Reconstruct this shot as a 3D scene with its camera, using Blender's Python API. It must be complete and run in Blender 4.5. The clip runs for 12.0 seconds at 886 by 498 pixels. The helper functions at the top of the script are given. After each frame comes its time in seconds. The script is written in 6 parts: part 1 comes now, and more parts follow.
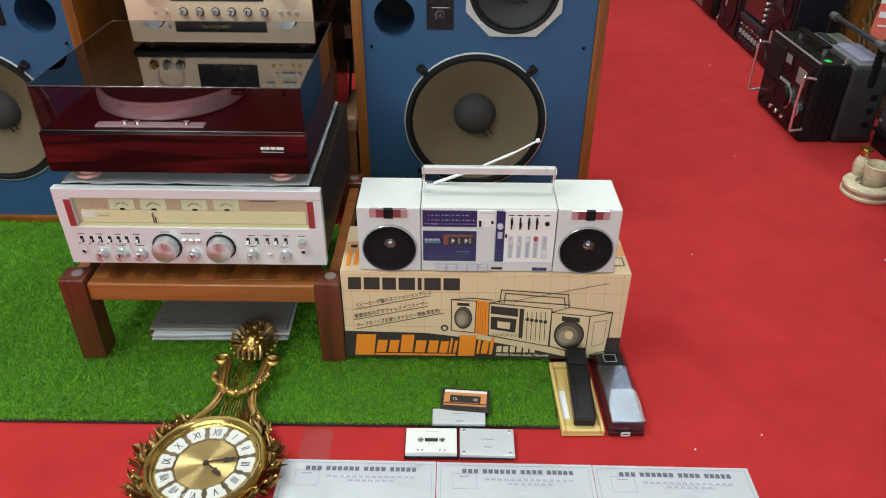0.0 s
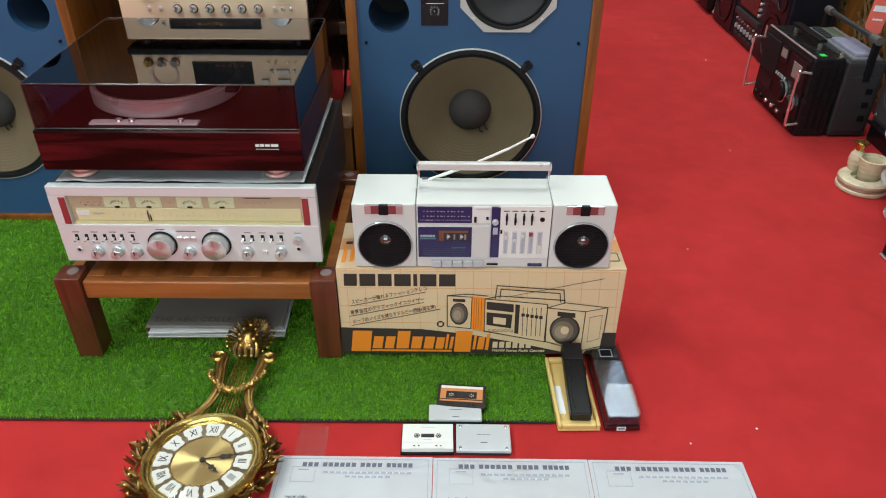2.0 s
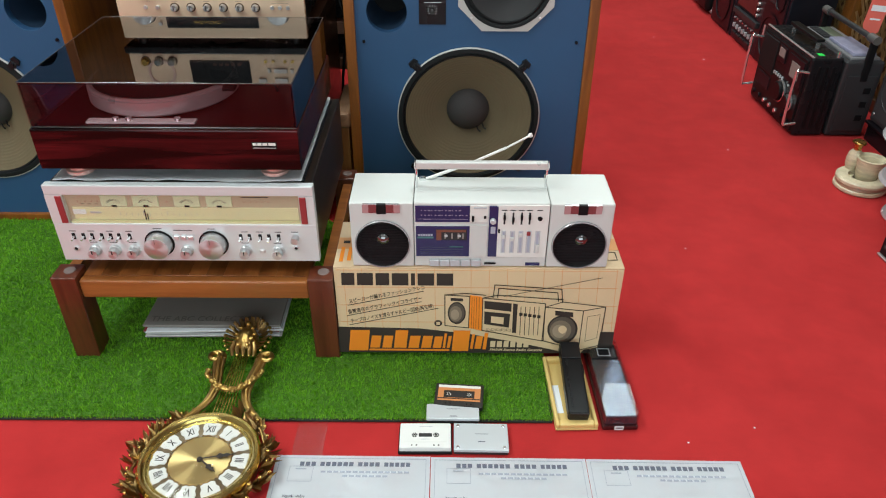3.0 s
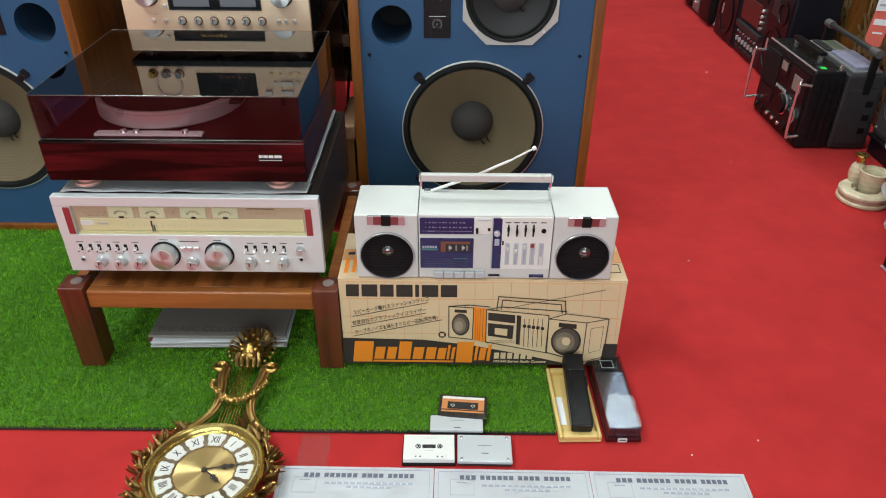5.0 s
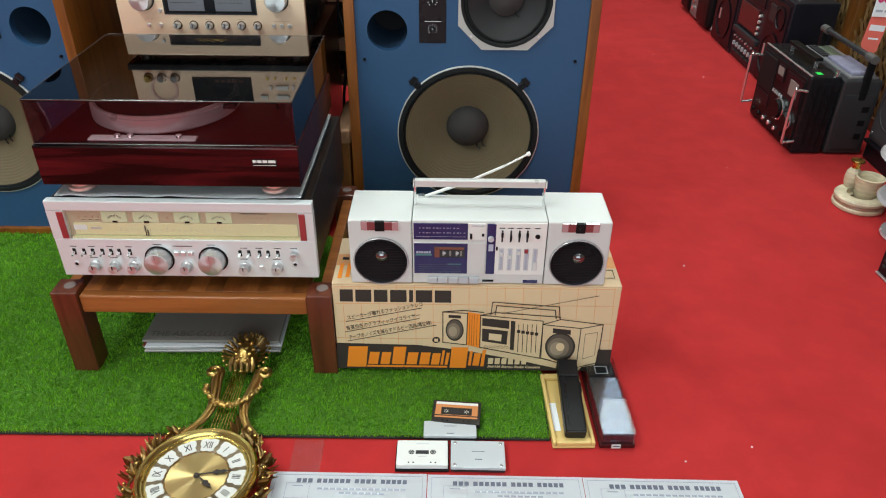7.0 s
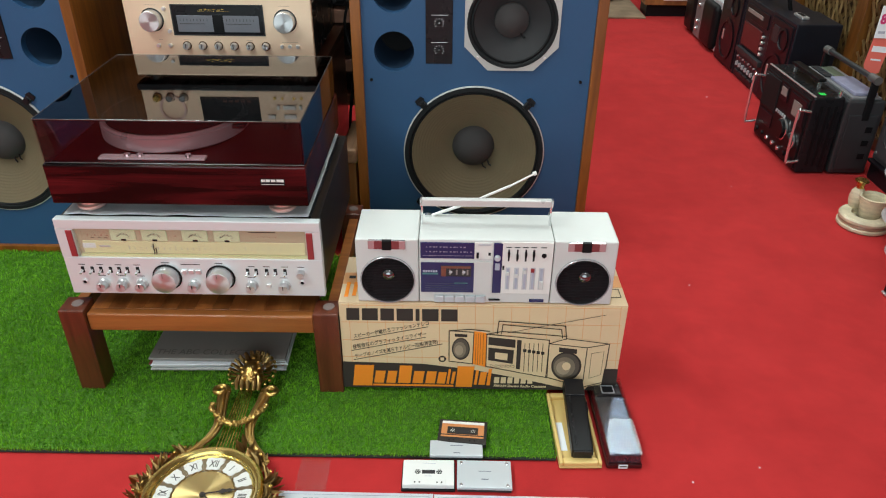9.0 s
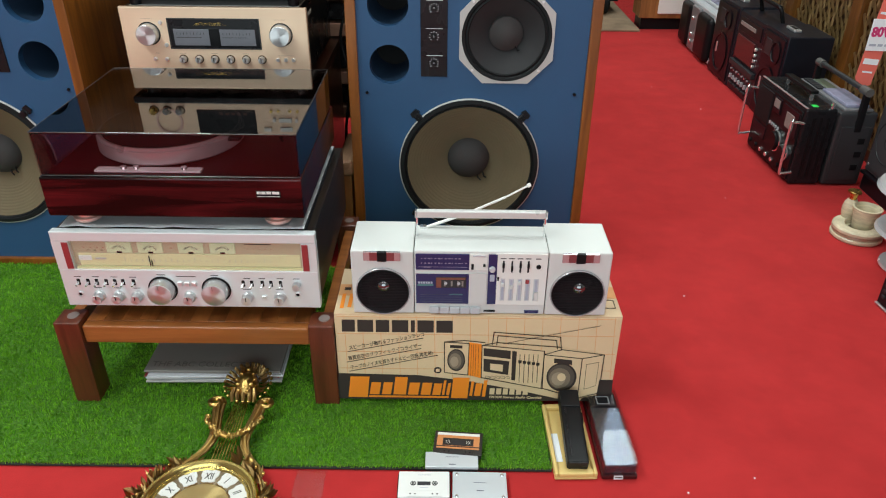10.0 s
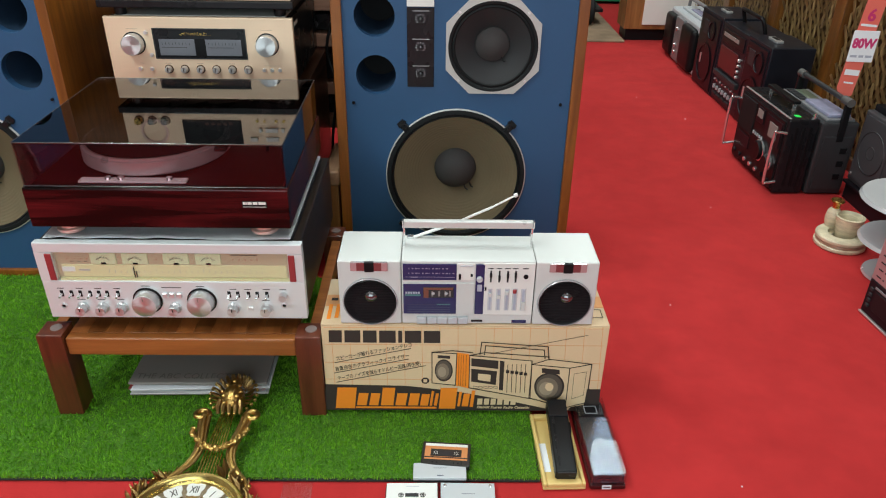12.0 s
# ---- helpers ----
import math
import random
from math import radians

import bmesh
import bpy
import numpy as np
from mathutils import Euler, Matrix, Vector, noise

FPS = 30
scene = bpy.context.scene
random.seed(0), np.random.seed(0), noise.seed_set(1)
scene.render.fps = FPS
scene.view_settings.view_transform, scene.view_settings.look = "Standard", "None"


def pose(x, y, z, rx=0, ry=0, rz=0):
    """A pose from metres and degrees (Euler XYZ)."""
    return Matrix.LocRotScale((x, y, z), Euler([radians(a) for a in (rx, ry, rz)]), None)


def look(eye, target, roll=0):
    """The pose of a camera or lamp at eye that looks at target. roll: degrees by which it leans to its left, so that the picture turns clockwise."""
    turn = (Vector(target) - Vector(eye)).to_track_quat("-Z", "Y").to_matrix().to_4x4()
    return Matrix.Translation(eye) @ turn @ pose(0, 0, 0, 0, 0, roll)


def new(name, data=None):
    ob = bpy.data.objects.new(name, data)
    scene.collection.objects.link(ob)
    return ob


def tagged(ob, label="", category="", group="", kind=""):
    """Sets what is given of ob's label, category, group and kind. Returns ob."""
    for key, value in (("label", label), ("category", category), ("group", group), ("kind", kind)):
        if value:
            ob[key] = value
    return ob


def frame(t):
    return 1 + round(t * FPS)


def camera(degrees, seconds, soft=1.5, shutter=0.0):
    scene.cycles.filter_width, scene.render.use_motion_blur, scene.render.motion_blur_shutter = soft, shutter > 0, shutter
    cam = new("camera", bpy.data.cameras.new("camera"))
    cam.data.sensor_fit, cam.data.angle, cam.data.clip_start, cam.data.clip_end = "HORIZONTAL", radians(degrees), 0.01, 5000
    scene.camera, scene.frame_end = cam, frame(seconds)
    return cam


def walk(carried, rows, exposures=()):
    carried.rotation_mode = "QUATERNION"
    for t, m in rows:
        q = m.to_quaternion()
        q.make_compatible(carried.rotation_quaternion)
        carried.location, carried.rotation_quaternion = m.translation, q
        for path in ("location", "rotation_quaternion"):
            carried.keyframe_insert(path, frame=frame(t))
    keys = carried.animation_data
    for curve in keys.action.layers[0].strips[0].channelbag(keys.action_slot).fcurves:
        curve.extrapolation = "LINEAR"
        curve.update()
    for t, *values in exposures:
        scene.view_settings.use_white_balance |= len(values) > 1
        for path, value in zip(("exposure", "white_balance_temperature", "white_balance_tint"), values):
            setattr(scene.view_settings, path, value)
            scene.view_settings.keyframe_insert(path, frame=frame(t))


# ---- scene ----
cam = camera(62.5, 12.0, soft=1.1)
PATH = [
    (0, (-0.018, 0.024, 1.117), (-0.031, 1.698, 0.023), 0.4),
    (0.5, (-0.02, 0.023, 1.12), (-0.031, 1.699, 0.027), 0.4),
    (1, (-0.012, 0.026, 1.122), (-0.02, 1.7, 0.029), 0.3),
    (1.5, (-0.012, 0.022, 1.12), (-0.015, 1.697, 0.027), 0.1),
    (2, (-0.013, 0.023, 1.118), (-0.02, 1.691, 0.015), 0.2),
    (2.5, (-0.017, 0.025, 1.115), (-0.02, 1.69, 0.008), 0.3),
    (3, (-0.012, 0.024, 1.116), (-0.014, 1.692, 0.012), 0.3),
    (5, (-0.014, 0.018, 1.123), (-0.025, 1.702, 0.043), 0.3),
    (5.5, (-0.005, 0.019, 1.124), (-0.019, 1.702, 0.043), 0.3),
    (6, (-0.003, 0.022, 1.12), (-0.016, 1.705, 0.039), 0.2),
    (6.5, (-0.001, 0.027, 1.124), (-0.011, 1.711, 0.046), 0.3),
    (7, (-0.004, 0.022, 1.127), (-0.012, 1.709, 0.054), 0.5),
    (9, (-0.012, 0.018, 1.131), (-0.028, 1.732, 0.1), 0.5),
    (9.5, (-0.011, 0.014, 1.134), (-0.023, 1.736, 0.118), 0.5),
    (10, (-0.008, 0.012, 1.134), (-0.016, 1.742, 0.131), 0.5),
    (10.5, (-0.009, 0.014, 1.134), (-0.008, 1.75, 0.141), 0.7),
    (11, (-0.009, 0.013, 1.134), (0.002, 1.754, 0.15), 0.7),
    (11.5, (-0.009, 0.014, 1.134), (0.011, 1.757, 0.155), 0.8),
    (12, (-0.009, 0.014, 1.134), (0.019, 1.757, 0.154), 0.9),
]
walk(cam, [(t, look(eye, target, roll)) for t, eye, target, roll in PATH])

# ---- light ----
world = bpy.data.worlds.new("world")
scene.world = world
world.use_nodes = True
world.node_tree.nodes["Background"].inputs[0].default_value = (0.9, 0.95, 1.0, 1)
world.node_tree.nodes["Background"].inputs[1].default_value = 0.02
scene.view_settings.exposure = -0.35


def ceiling_lamp(x, y, z, sx, sy, watts):
    data = bpy.data.lights.new("ceiling_lamp", "AREA")
    data.shape, data.size, data.size_y, data.energy = "RECTANGLE", sx, sy, watts
    data.color = (0.88, 1.0, 0.97)
    ob = new("ceiling_lamp_light", data)
    ob.matrix_world = pose(x, y, z)
    return ob


LAMPS = [(-1.5, 0.15, 54), (0.8, -0.6, 8), (-1.75, 1.5, 46), (0.38, 1.8, 46), (-0.6, 3.4, 31), (1.15, 3.5, 20), (1.0, 5.0, 36)]
for lx, ly, power in LAMPS:
    ceiling_lamp(lx, ly, 2.86, 0.55, 1.15, power)
# daylight through the glass shop front behind the viewer
day = bpy.data.lights.new("shopfront_daylight", "AREA")
day.shape, day.size, day.size_y, day.energy = "RECTANGLE", 4.0, 2.2, 102
day.color = (0.84, 0.97, 1.0)
new("shopfront_daylight", day).matrix_world = pose(-0.2, -2.45, 1.45, 90)


# ---- materials ----
def nodes_of(name):
    m = bpy.data.materials.new(name)
    m.use_nodes = True
    nt = m.node_tree
    return m, nt, nt.nodes["Principled BSDF"]


def add(nt, kind, **values):
    n = nt.nodes.new(kind)
    for key, value in values.items():
        n.inputs[key.replace("_", " ")].default_value = value
    return n


def rgba(c):
    return (c[0], c[1], c[2], 1)


def mixed(nt, fac, a, b):
    n = nt.nodes.new("ShaderNodeMix")
    n.data_type = "RGBA"
    nt.links.new(fac, n.inputs[0])
    n.inputs[6].default_value, n.inputs[7].default_value = rgba(a), rgba(b)
    return n


def surf(name, col, rough=0.5, metal=0.0, var=0.12, scale=14, bump=0.05, bscale=260, coat=0.0, stretch=(1, 1, 1), rvar=0.08, each=0.0, ior=1.5, spec=0.5):
    """A painted, moulded or woven surface: colour that drifts at two scales, uneven gloss and fine relief."""
    m, nt, b = nodes_of(name)
    tc = nt.nodes.new("ShaderNodeTexCoord")
    mp = nt.nodes.new("ShaderNodeMapping")
    mp.inputs["Scale"].default_value = stretch
    nt.links.new(tc.outputs["Object"], mp.inputs[0])
    big = add(nt, "ShaderNodeTexNoise", Scale=scale, Detail=4.0)
    fine = add(nt, "ShaderNodeTexNoise", Scale=bscale, Detail=3.0)
    nt.links.new(mp.outputs[0], big.inputs["Vector"])
    nt.links.new(mp.outputs[0], fine.inputs["Vector"])
    dark = tuple(c * (1 - var) for c in col)
    light = tuple(min(c * (1 + var), 1) for c in col)
    mx = mixed(nt, big.outputs["Fac"], dark, light)
    mx2 = nt.nodes.new("ShaderNodeMix")
    mx2.data_type, mx2.blend_type = "RGBA", "MULTIPLY"
    mx2.inputs[0].default_value = min(var * 2, 0.6)
    nt.links.new(mx.outputs[2], mx2.inputs[6])
    ramp = add(nt, "ShaderNodeMapRange", To_Min=0.72, To_Max=1.28)
    nt.links.new(fine.outputs["Fac"], ramp.inputs["Value"])
    nt.links.new(ramp.outputs[0], mx2.inputs[7])
    last = mx2.outputs[2]
    if each:
        info = nt.nodes.new("ShaderNodeObjectInfo")
        hv = nt.nodes.new("ShaderNodeHueSaturation")
        er = add(nt, "ShaderNodeMapRange", To_Min=1 - each, To_Max=1 + each)
        nt.links.new(info.outputs["Random"], er.inputs["Value"])
        nt.links.new(er.outputs[0], hv.inputs["Value"])
        nt.links.new(last, hv.inputs["Color"])
        last = hv.outputs[0]
    nt.links.new(last, b.inputs["Base Color"])
    rr = add(nt, "ShaderNodeMapRange", To_Min=max(rough - rvar, 0.02), To_Max=min(rough + rvar, 1))
    nt.links.new(big.outputs["Fac"], rr.inputs["Value"])
    nt.links.new(rr.outputs[0], b.inputs["Roughness"])
    b.inputs["Metallic"].default_value = metal
    b.inputs["IOR"].default_value = ior
    b.inputs["Specular IOR Level"].default_value = spec
    b.inputs["Coat Weight"].default_value = coat
    b.inputs["Coat Roughness"].default_value = 0.05
    if bump:
        bp = add(nt, "ShaderNodeBump", Strength=bump, Distance=0.002)
        nt.links.new(fine.outputs["Fac"], bp.inputs["Height"])
        nt.links.new(bp.outputs[0], b.inputs["Normal"])
    return m


def wood(name, dark, light, rough=0.4, coat=0.0, axis=0, scale=9, fine=130, lo=0.32, hi=0.7, each=0.0, spec=0.5):
    """Veneer or solid wood with streaks along one axis."""
    m, nt, b = nodes_of(name)
    tc = nt.nodes.new("ShaderNodeTexCoord")
    mp = nt.nodes.new("ShaderNodeMapping")
    st = [1.0, 1.0, 1.0]
    st[axis] = 0.09
    mp.inputs["Scale"].default_value = st
    nt.links.new(tc.outputs["Object"], mp.inputs[0])
    n1 = add(nt, "ShaderNodeTexNoise", Scale=scale * 4, Detail=6.0, Distortion=0.8)
    n2 = add(nt, "ShaderNodeTexNoise", Scale=fine * 4, Detail=3.0)
    for n in (n1, n2):
        nt.links.new(mp.outputs[0], n.inputs["Vector"])
    cr = nt.nodes.new("ShaderNodeValToRGB")
    cr.color_ramp.elements[0].position, cr.color_ramp.elements[1].position = lo, hi
    cr.color_ramp.elements[0].color, cr.color_ramp.elements[1].color = rgba(dark), rgba(light)
    nt.links.new(n1.outputs["Fac"], cr.inputs[0])
    mx = nt.nodes.new("ShaderNodeMix")
    mx.data_type, mx.blend_type = "RGBA", "MULTIPLY"
    mx.inputs[0].default_value = 0.5
    rp = add(nt, "ShaderNodeMapRange", To_Min=0.6, To_Max=1.3)
    nt.links.new(n2.outputs["Fac"], rp.inputs["Value"])
    nt.links.new(cr.outputs[0], mx.inputs[6])
    nt.links.new(rp.outputs[0], mx.inputs[7])
    last = mx.outputs[2]
    if each:
        info = nt.nodes.new("ShaderNodeObjectInfo")
        hv = nt.nodes.new("ShaderNodeHueSaturation")
        er = add(nt, "ShaderNodeMapRange", To_Min=1 - each, To_Max=1 + each)
        nt.links.new(info.outputs["Random"], er.inputs["Value"])
        nt.links.new(er.outputs[0], hv.inputs["Value"])
        nt.links.new(last, hv.inputs["Color"])
        last = hv.outputs[0]
    nt.links.new(last, b.inputs["Base Color"])
    b.inputs["Roughness"].default_value = rough
    b.inputs["Specular IOR Level"].default_value = spec
    b.inputs["Coat Weight"].default_value = coat
    b.inputs["Coat Roughness"].default_value = 0.06
    bp = add(nt, "ShaderNodeBump", Strength=0.08, Distance=0.001)
    nt.links.new(n2.outputs["Fac"], bp.inputs["Height"])
    nt.links.new(bp.outputs[0], b.inputs["Normal"])
    return m


def film_mat(name, tint, rough=0.02, base=0.016):
    """Thin clear plastic: tinted see-through with a gloss that grows at grazing angles."""
    m = bpy.data.materials.new(name)
    m.use_nodes = True
    nt = m.node_tree
    nt.nodes.remove(nt.nodes["Principled BSDF"])
    out = nt.nodes["Material Output"]
    tr = add(nt, "ShaderNodeBsdfTransparent", Color=rgba(tint))
    gl = add(nt, "ShaderNodeBsdfGlossy", Color=(1, 1, 1, 1), Roughness=rough)
    lw = add(nt, "ShaderNodeLayerWeight", Blend=0.5)
    pw = nt.nodes.new("ShaderNodeMath")
    pw.operation = "POWER"
    pw.inputs[1].default_value = 5.0
    nt.links.new(lw.outputs["Facing"], pw.inputs[0])
    fr = add(nt, "ShaderNodeMapRange", To_Min=base, To_Max=1.0)
    nt.links.new(pw.outputs[0], fr.inputs["Value"])
    mx = nt.nodes.new("ShaderNodeMixShader")
    nt.links.new(fr.outputs[0], mx.inputs[0])
    nt.links.new(tr.outputs[0], mx.inputs[1])
    nt.links.new(gl.outputs[0], mx.inputs[2])
    nt.links.new(mx.outputs[0], out.inputs["Surface"])
    return m


def carpet_mat():
    m, nt, b = nodes_of("red_carpet")
    tc = nt.nodes.new("ShaderNodeTexCoord")
    big = add(nt, "ShaderNodeTexNoise", Scale=2.2, Detail=6.0, Roughness=0.6)
    mid = add(nt, "ShaderNodeTexNoise", Scale=10.0, Detail=8.0, Roughness=0.65)
    fib = add(nt, "ShaderNodeTexNoise", Scale=750.0, Detail=2.0)
    for n in (big, mid, fib):
        nt.links.new(tc.outputs["Object"], n.inputs["Vector"])
    mx = mixed(nt, big.outputs["Fac"], (0.375, 0.021, 0.022), (0.615, 0.044, 0.045))
    m2 = nt.nodes.new("ShaderNodeMix")
    m2.data_type, m2.blend_type = "RGBA", "MULTIPLY"
    m2.inputs[0].default_value = 0.6
    rp = add(nt, "ShaderNodeMapRange", From_Min=0.3, From_Max=0.7, To_Min=0.78, To_Max=1.16)
    nt.links.new(mid.outputs["Fac"], rp.inputs["Value"])
    nt.links.new(mx.outputs[2], m2.inputs[6])
    nt.links.new(rp.outputs[0], m2.inputs[7])
    m3 = nt.nodes.new("ShaderNodeMix")
    m3.data_type, m3.blend_type = "RGBA", "MULTIPLY"
    m3.inputs[0].default_value = 0.7
    rp2 = add(nt, "ShaderNodeMapRange", From_Min=0.3, From_Max=0.7, To_Min=0.7, To_Max=1.25)
    nt.links.new(fib.outputs["Fac"], rp2.inputs["Value"])
    nt.links.new(m2.outputs[2], m3.inputs[6])
    nt.links.new(rp2.outputs[0], m3.inputs[7])
    nt.links.new(m3.outputs[2], b.inputs["Base Color"])
    b.inputs["Roughness"].default_value = 0.85
    b.inputs["Specular IOR Level"].default_value = 0.04
    b.inputs["Sheen Weight"].default_value = 0.07
    b.inputs["Sheen Roughness"].default_value = 0.45
    b.inputs["Sheen Tint"].default_value = (1.0, 0.62, 0.58, 1)
    bp = add(nt, "ShaderNodeBump", Strength=0.35, Distance=0.003)
    nt.links.new(fib.outputs["Fac"], bp.inputs["Height"])
    nt.links.new(bp.outputs[0], b.inputs["Normal"])
    return m


def grass_mat():
    m, nt, b = nodes_of("artificial_grass")
    g = nt.nodes.new("ShaderNodeNewGeometry")
    cr = nt.nodes.new("ShaderNodeValToRGB")
    e = cr.color_ramp.elements
    e[0].color, e[1].color = (0.078, 0.24, 0.012, 1), (0.215, 0.47, 0.045, 1)
    mid = e.new(0.55)
    mid.color = (0.155, 0.41, 0.014, 1)
    nt.links.new(g.outputs["Random Per Island"], cr.inputs[0])
    nt.links.new(cr.outputs[0], b.inputs["Base Color"])
    b.inputs["Roughness"].default_value = 0.6
    b.inputs["Specular IOR Level"].default_value = 0.12
    return m


CARPET = carpet_mat()
GRASS = grass_mat()
MAT_BASE = surf("grass_backing", (0.055, 0.16, 0.008), 0.95, bump=0.2)
MAT_EDGE = surf("rubber_backing", (0.02, 0.025, 0.018), 0.9, bump=0.2)
WALL = surf("wall_paint", (0.24, 0.22, 0.19), 0.7, var=0.04)
CEIL = surf("ceiling_paint", (0.55, 0.56, 0.55), 0.8, var=0.03)
BLUE = surf("blue_baffle_paint", (0.0205, 0.080, 0.186), 0.6, var=0.10, scale=5, bump=0.12, bscale=420)
WALNUT = wood("walnut_veneer", (0.16, 0.046, 0.006), (0.32, 0.104, 0.013), 0.4, 0.1, axis=2)
WALNUT_SIDE = wood("walnut_side", (0.16, 0.06, 0.018), (0.30, 0.12, 0.035), 0.45, 0.05, axis=2)
BENCH_LEG = wood("mahogany_leg", (0.075, 0.017, 0.008), (0.15, 0.037, 0.016), 0.32, 0.25, axis=2)
BENCH_RAIL = wood("teak_rail", (0.24, 0.075, 0.018), (0.40, 0.14, 0.035), 0.3, 0.4, axis=0)
BENCH_SLAT = wood("teak_slat", (0.20, 0.062, 0.015), (0.36, 0.12, 0.03), 0.3, 0.4, axis=1, each=0.3)
PLUG = surf("wood_plug", (0.20, 0.15, 0.14), 0.4)
ROSEWOOD = wood("rosewood_gloss", (0.004, 0.0008, 0.0009), (0.090, 0.0065, 0.008), 0.25, 0.2, axis=0, scale=7, lo=0.42, hi=0.66, spec=0.2)
BLACK = surf("black_plastic", (0.007, 0.007, 0.008), 0.38, var=0.15, spec=0.18)
SATIN_BLACK = surf("satin_black", (0.011, 0.011, 0.013), 0.28, var=0.1, spec=0.25)
GASKET = surf("black_rubber", (0.012, 0.013, 0.014), 0.6, var=0.15, spec=0.18)
PORT_WALL = surf("blue_port_wall", (0.012, 0.035, 0.075), 0.7)
VOID = surf("port_lining", (0.006, 0.006, 0.007), 0.9)
CONE = surf("paper_cone", (0.15, 0.115, 0.065), 0.85, var=0.16, scale=9, bump=0.25)
CONE_DARK = surf("dark_paper_cone", (0.022, 0.022, 0.024), 0.7, var=0.15, bump=0.2)
DUSTCAP = surf("dust_cap", (0.042, 0.038, 0.038), 0.8, var=0.12, bump=0.2)
CAST = surf("cast_frame_silver", (0.50, 0.49, 0.47), 0.5, 0.25, var=0.06)
STEEL = surf("brushed_steel", (0.72, 0.72, 0.72), 0.32, 0.75, var=0.05, stretch=(1, 40, 40))
CHROME = surf("chrome", (0.82, 0.84, 0.85), 0.1, 0.85, var=0.02, bump=0)
FACEPLATE = surf("brushed_aluminium", (0.72, 0.76, 0.77), 0.33, 0.22, var=0.04, stretch=(1, 60, 60), bump=0.03)
KNOB = surf("turned_aluminium", (0.72, 0.73, 0.74), 0.3, 0.6, var=0.05, bump=0.05)
def spun(name, col, rough, axis):
    """Turned metal: the fine rings of the lathe draw the highlights out into wedges."""
    m = surf(name, col, rough, 0.8, var=0.04, bump=0)
    t = m.node_tree.nodes.new("ShaderNodeTangent")
    t.direction_type, t.axis = "RADIAL", axis
    b = m.node_tree.nodes["Principled BSDF"]
    m.node_tree.links.new(t.outputs[0], b.inputs["Tangent"])
    b.inputs["Anisotropic"].default_value = 0.92
    return m


KNOBSPIN = spun("spun_aluminium", (0.63, 0.64, 0.65), 0.34, "Y")
PLATTER = spun("spun_platter", (0.66, 0.63, 0.64), 0.3, "Z")
PLATTER.node_tree.nodes["Principled BSDF"].inputs["Anisotropic"].default_value = 0.85
PLATTER.node_tree.nodes["Principled BSDF"].inputs["Metallic"].default_value = 0.35
POLISHED = surf("polished_brass", (0.68, 0.53, 0.18), 0.2, 1.0, var=0.05, bump=0)
CHAMPAGNE = surf("champagne_aluminium", (0.86, 0.64, 0.46), 0.45, 0.3, var=0.04, stretch=(1, 40, 40), bump=0.03)
WHITE = surf("cream_white_plastic", (0.64, 0.65, 0.63), 0.4, var=0.04, bump=0.05)
NAVY = surf("navy_panel", (0.022, 0.024, 0.10), 0.25, var=0.1)
GREYPL = surf("grey_plastic", (0.031, 0.031, 0.034), 0.45, var=0.12, spec=0.3)
CARD = surf("printed_cardboard", (0.74, 0.57, 0.345), 0.75, var=0.07, scale=8, bump=0.08)
CARD_TOP = surf("worn_cardboard", (0.70, 0.52, 0.33), 0.8, var=0.10, scale=7, bump=0.1)
INK = surf("brown_black_ink", (0.035, 0.025, 0.02), 0.7, var=0.2)
ORANGE = surf("orange_ink", (0.92, 0.27, 0.015), 0.65, var=0.06)
GRIDLINE = surf("pale_orange_ink", (0.74, 0.36, 0.15), 0.75, var=0.1)
PAPER = surf("white_paper", (0.83, 0.86, 0.90), 0.8, var=0.02, bump=0.03)
PRINT = surf("grey_blue_print", (0.07, 0.08, 0.13), 0.8, var=0.1)
PRINT_PALE = surf("pale_print", (0.42, 0.45, 0.54), 0.8, var=0.1)
# one acrylic: side and lid tints darkened for light lost at grazing view
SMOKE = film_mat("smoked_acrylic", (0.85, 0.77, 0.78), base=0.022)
SMOKE_SIDE_DIMMED = film_mat("smoked_acrylic_side_dimmed", (0.38, 0.36, 0.42), base=0.03)
SMOKE_TOP_DIMMED = film_mat("smoked_acrylic_lid_dimmed", (0.27, 0.23, 0.23), base=0.085)
DECKWOOD = wood("deck_rosewood", (0.006, 0.0015, 0.0016), (0.050, 0.006, 0.007), 0.3, 0.0, axis=0, scale=7, spec=0.1)
CLEAR = film_mat("clear_plastic", (0.95, 0.95, 0.96))
TAPE_FILM = film_mat("hazy_film", (0.96, 0.93, 0.93), rough=0.25, base=0.05)
LENS = film_mat("clear_window", (0.97, 0.97, 0.95), rough=0.03)
ACRYLIC_EDGE = surf("acrylic_edge", (0.05, 0.045, 0.045), 0.25, var=0.05, bump=0)
DOME = surf("smoked_chrome", (0.22, 0.22, 0.23), 0.12, 0.9, var=0.05, bump=0)
STEEL_FLAT = surf("polished_sheet_steel", (0.13, 0.15, 0.19), 0.24, 0.85, var=0.05, bump=0)
CASEBROWN = wood("case_dark_veneer", (0.008, 0.005, 0.004), (0.035, 0.020, 0.012), 0.35, 0.1, axis=1)
FOAM = surf("white_foam_sheet", (0.84, 0.86, 0.88), 0.7, var=0.05, bump=0.1)
DIAL = surf("lit_dial_glass", (0.80, 0.78, 0.50), 0.35, var=0.05)
METER = surf("meter_face", (0.70, 0.78, 0.55), 0.4, var=0.04)
TANPLATE = surf("tan_dial_plate", (0.54, 0.46, 0.34), 0.4, var=0.05)
REDINLAY = surf("red_glass_inlay", (0.26, 0.085, 0.09), 0.2, 0.4, var=0.1)
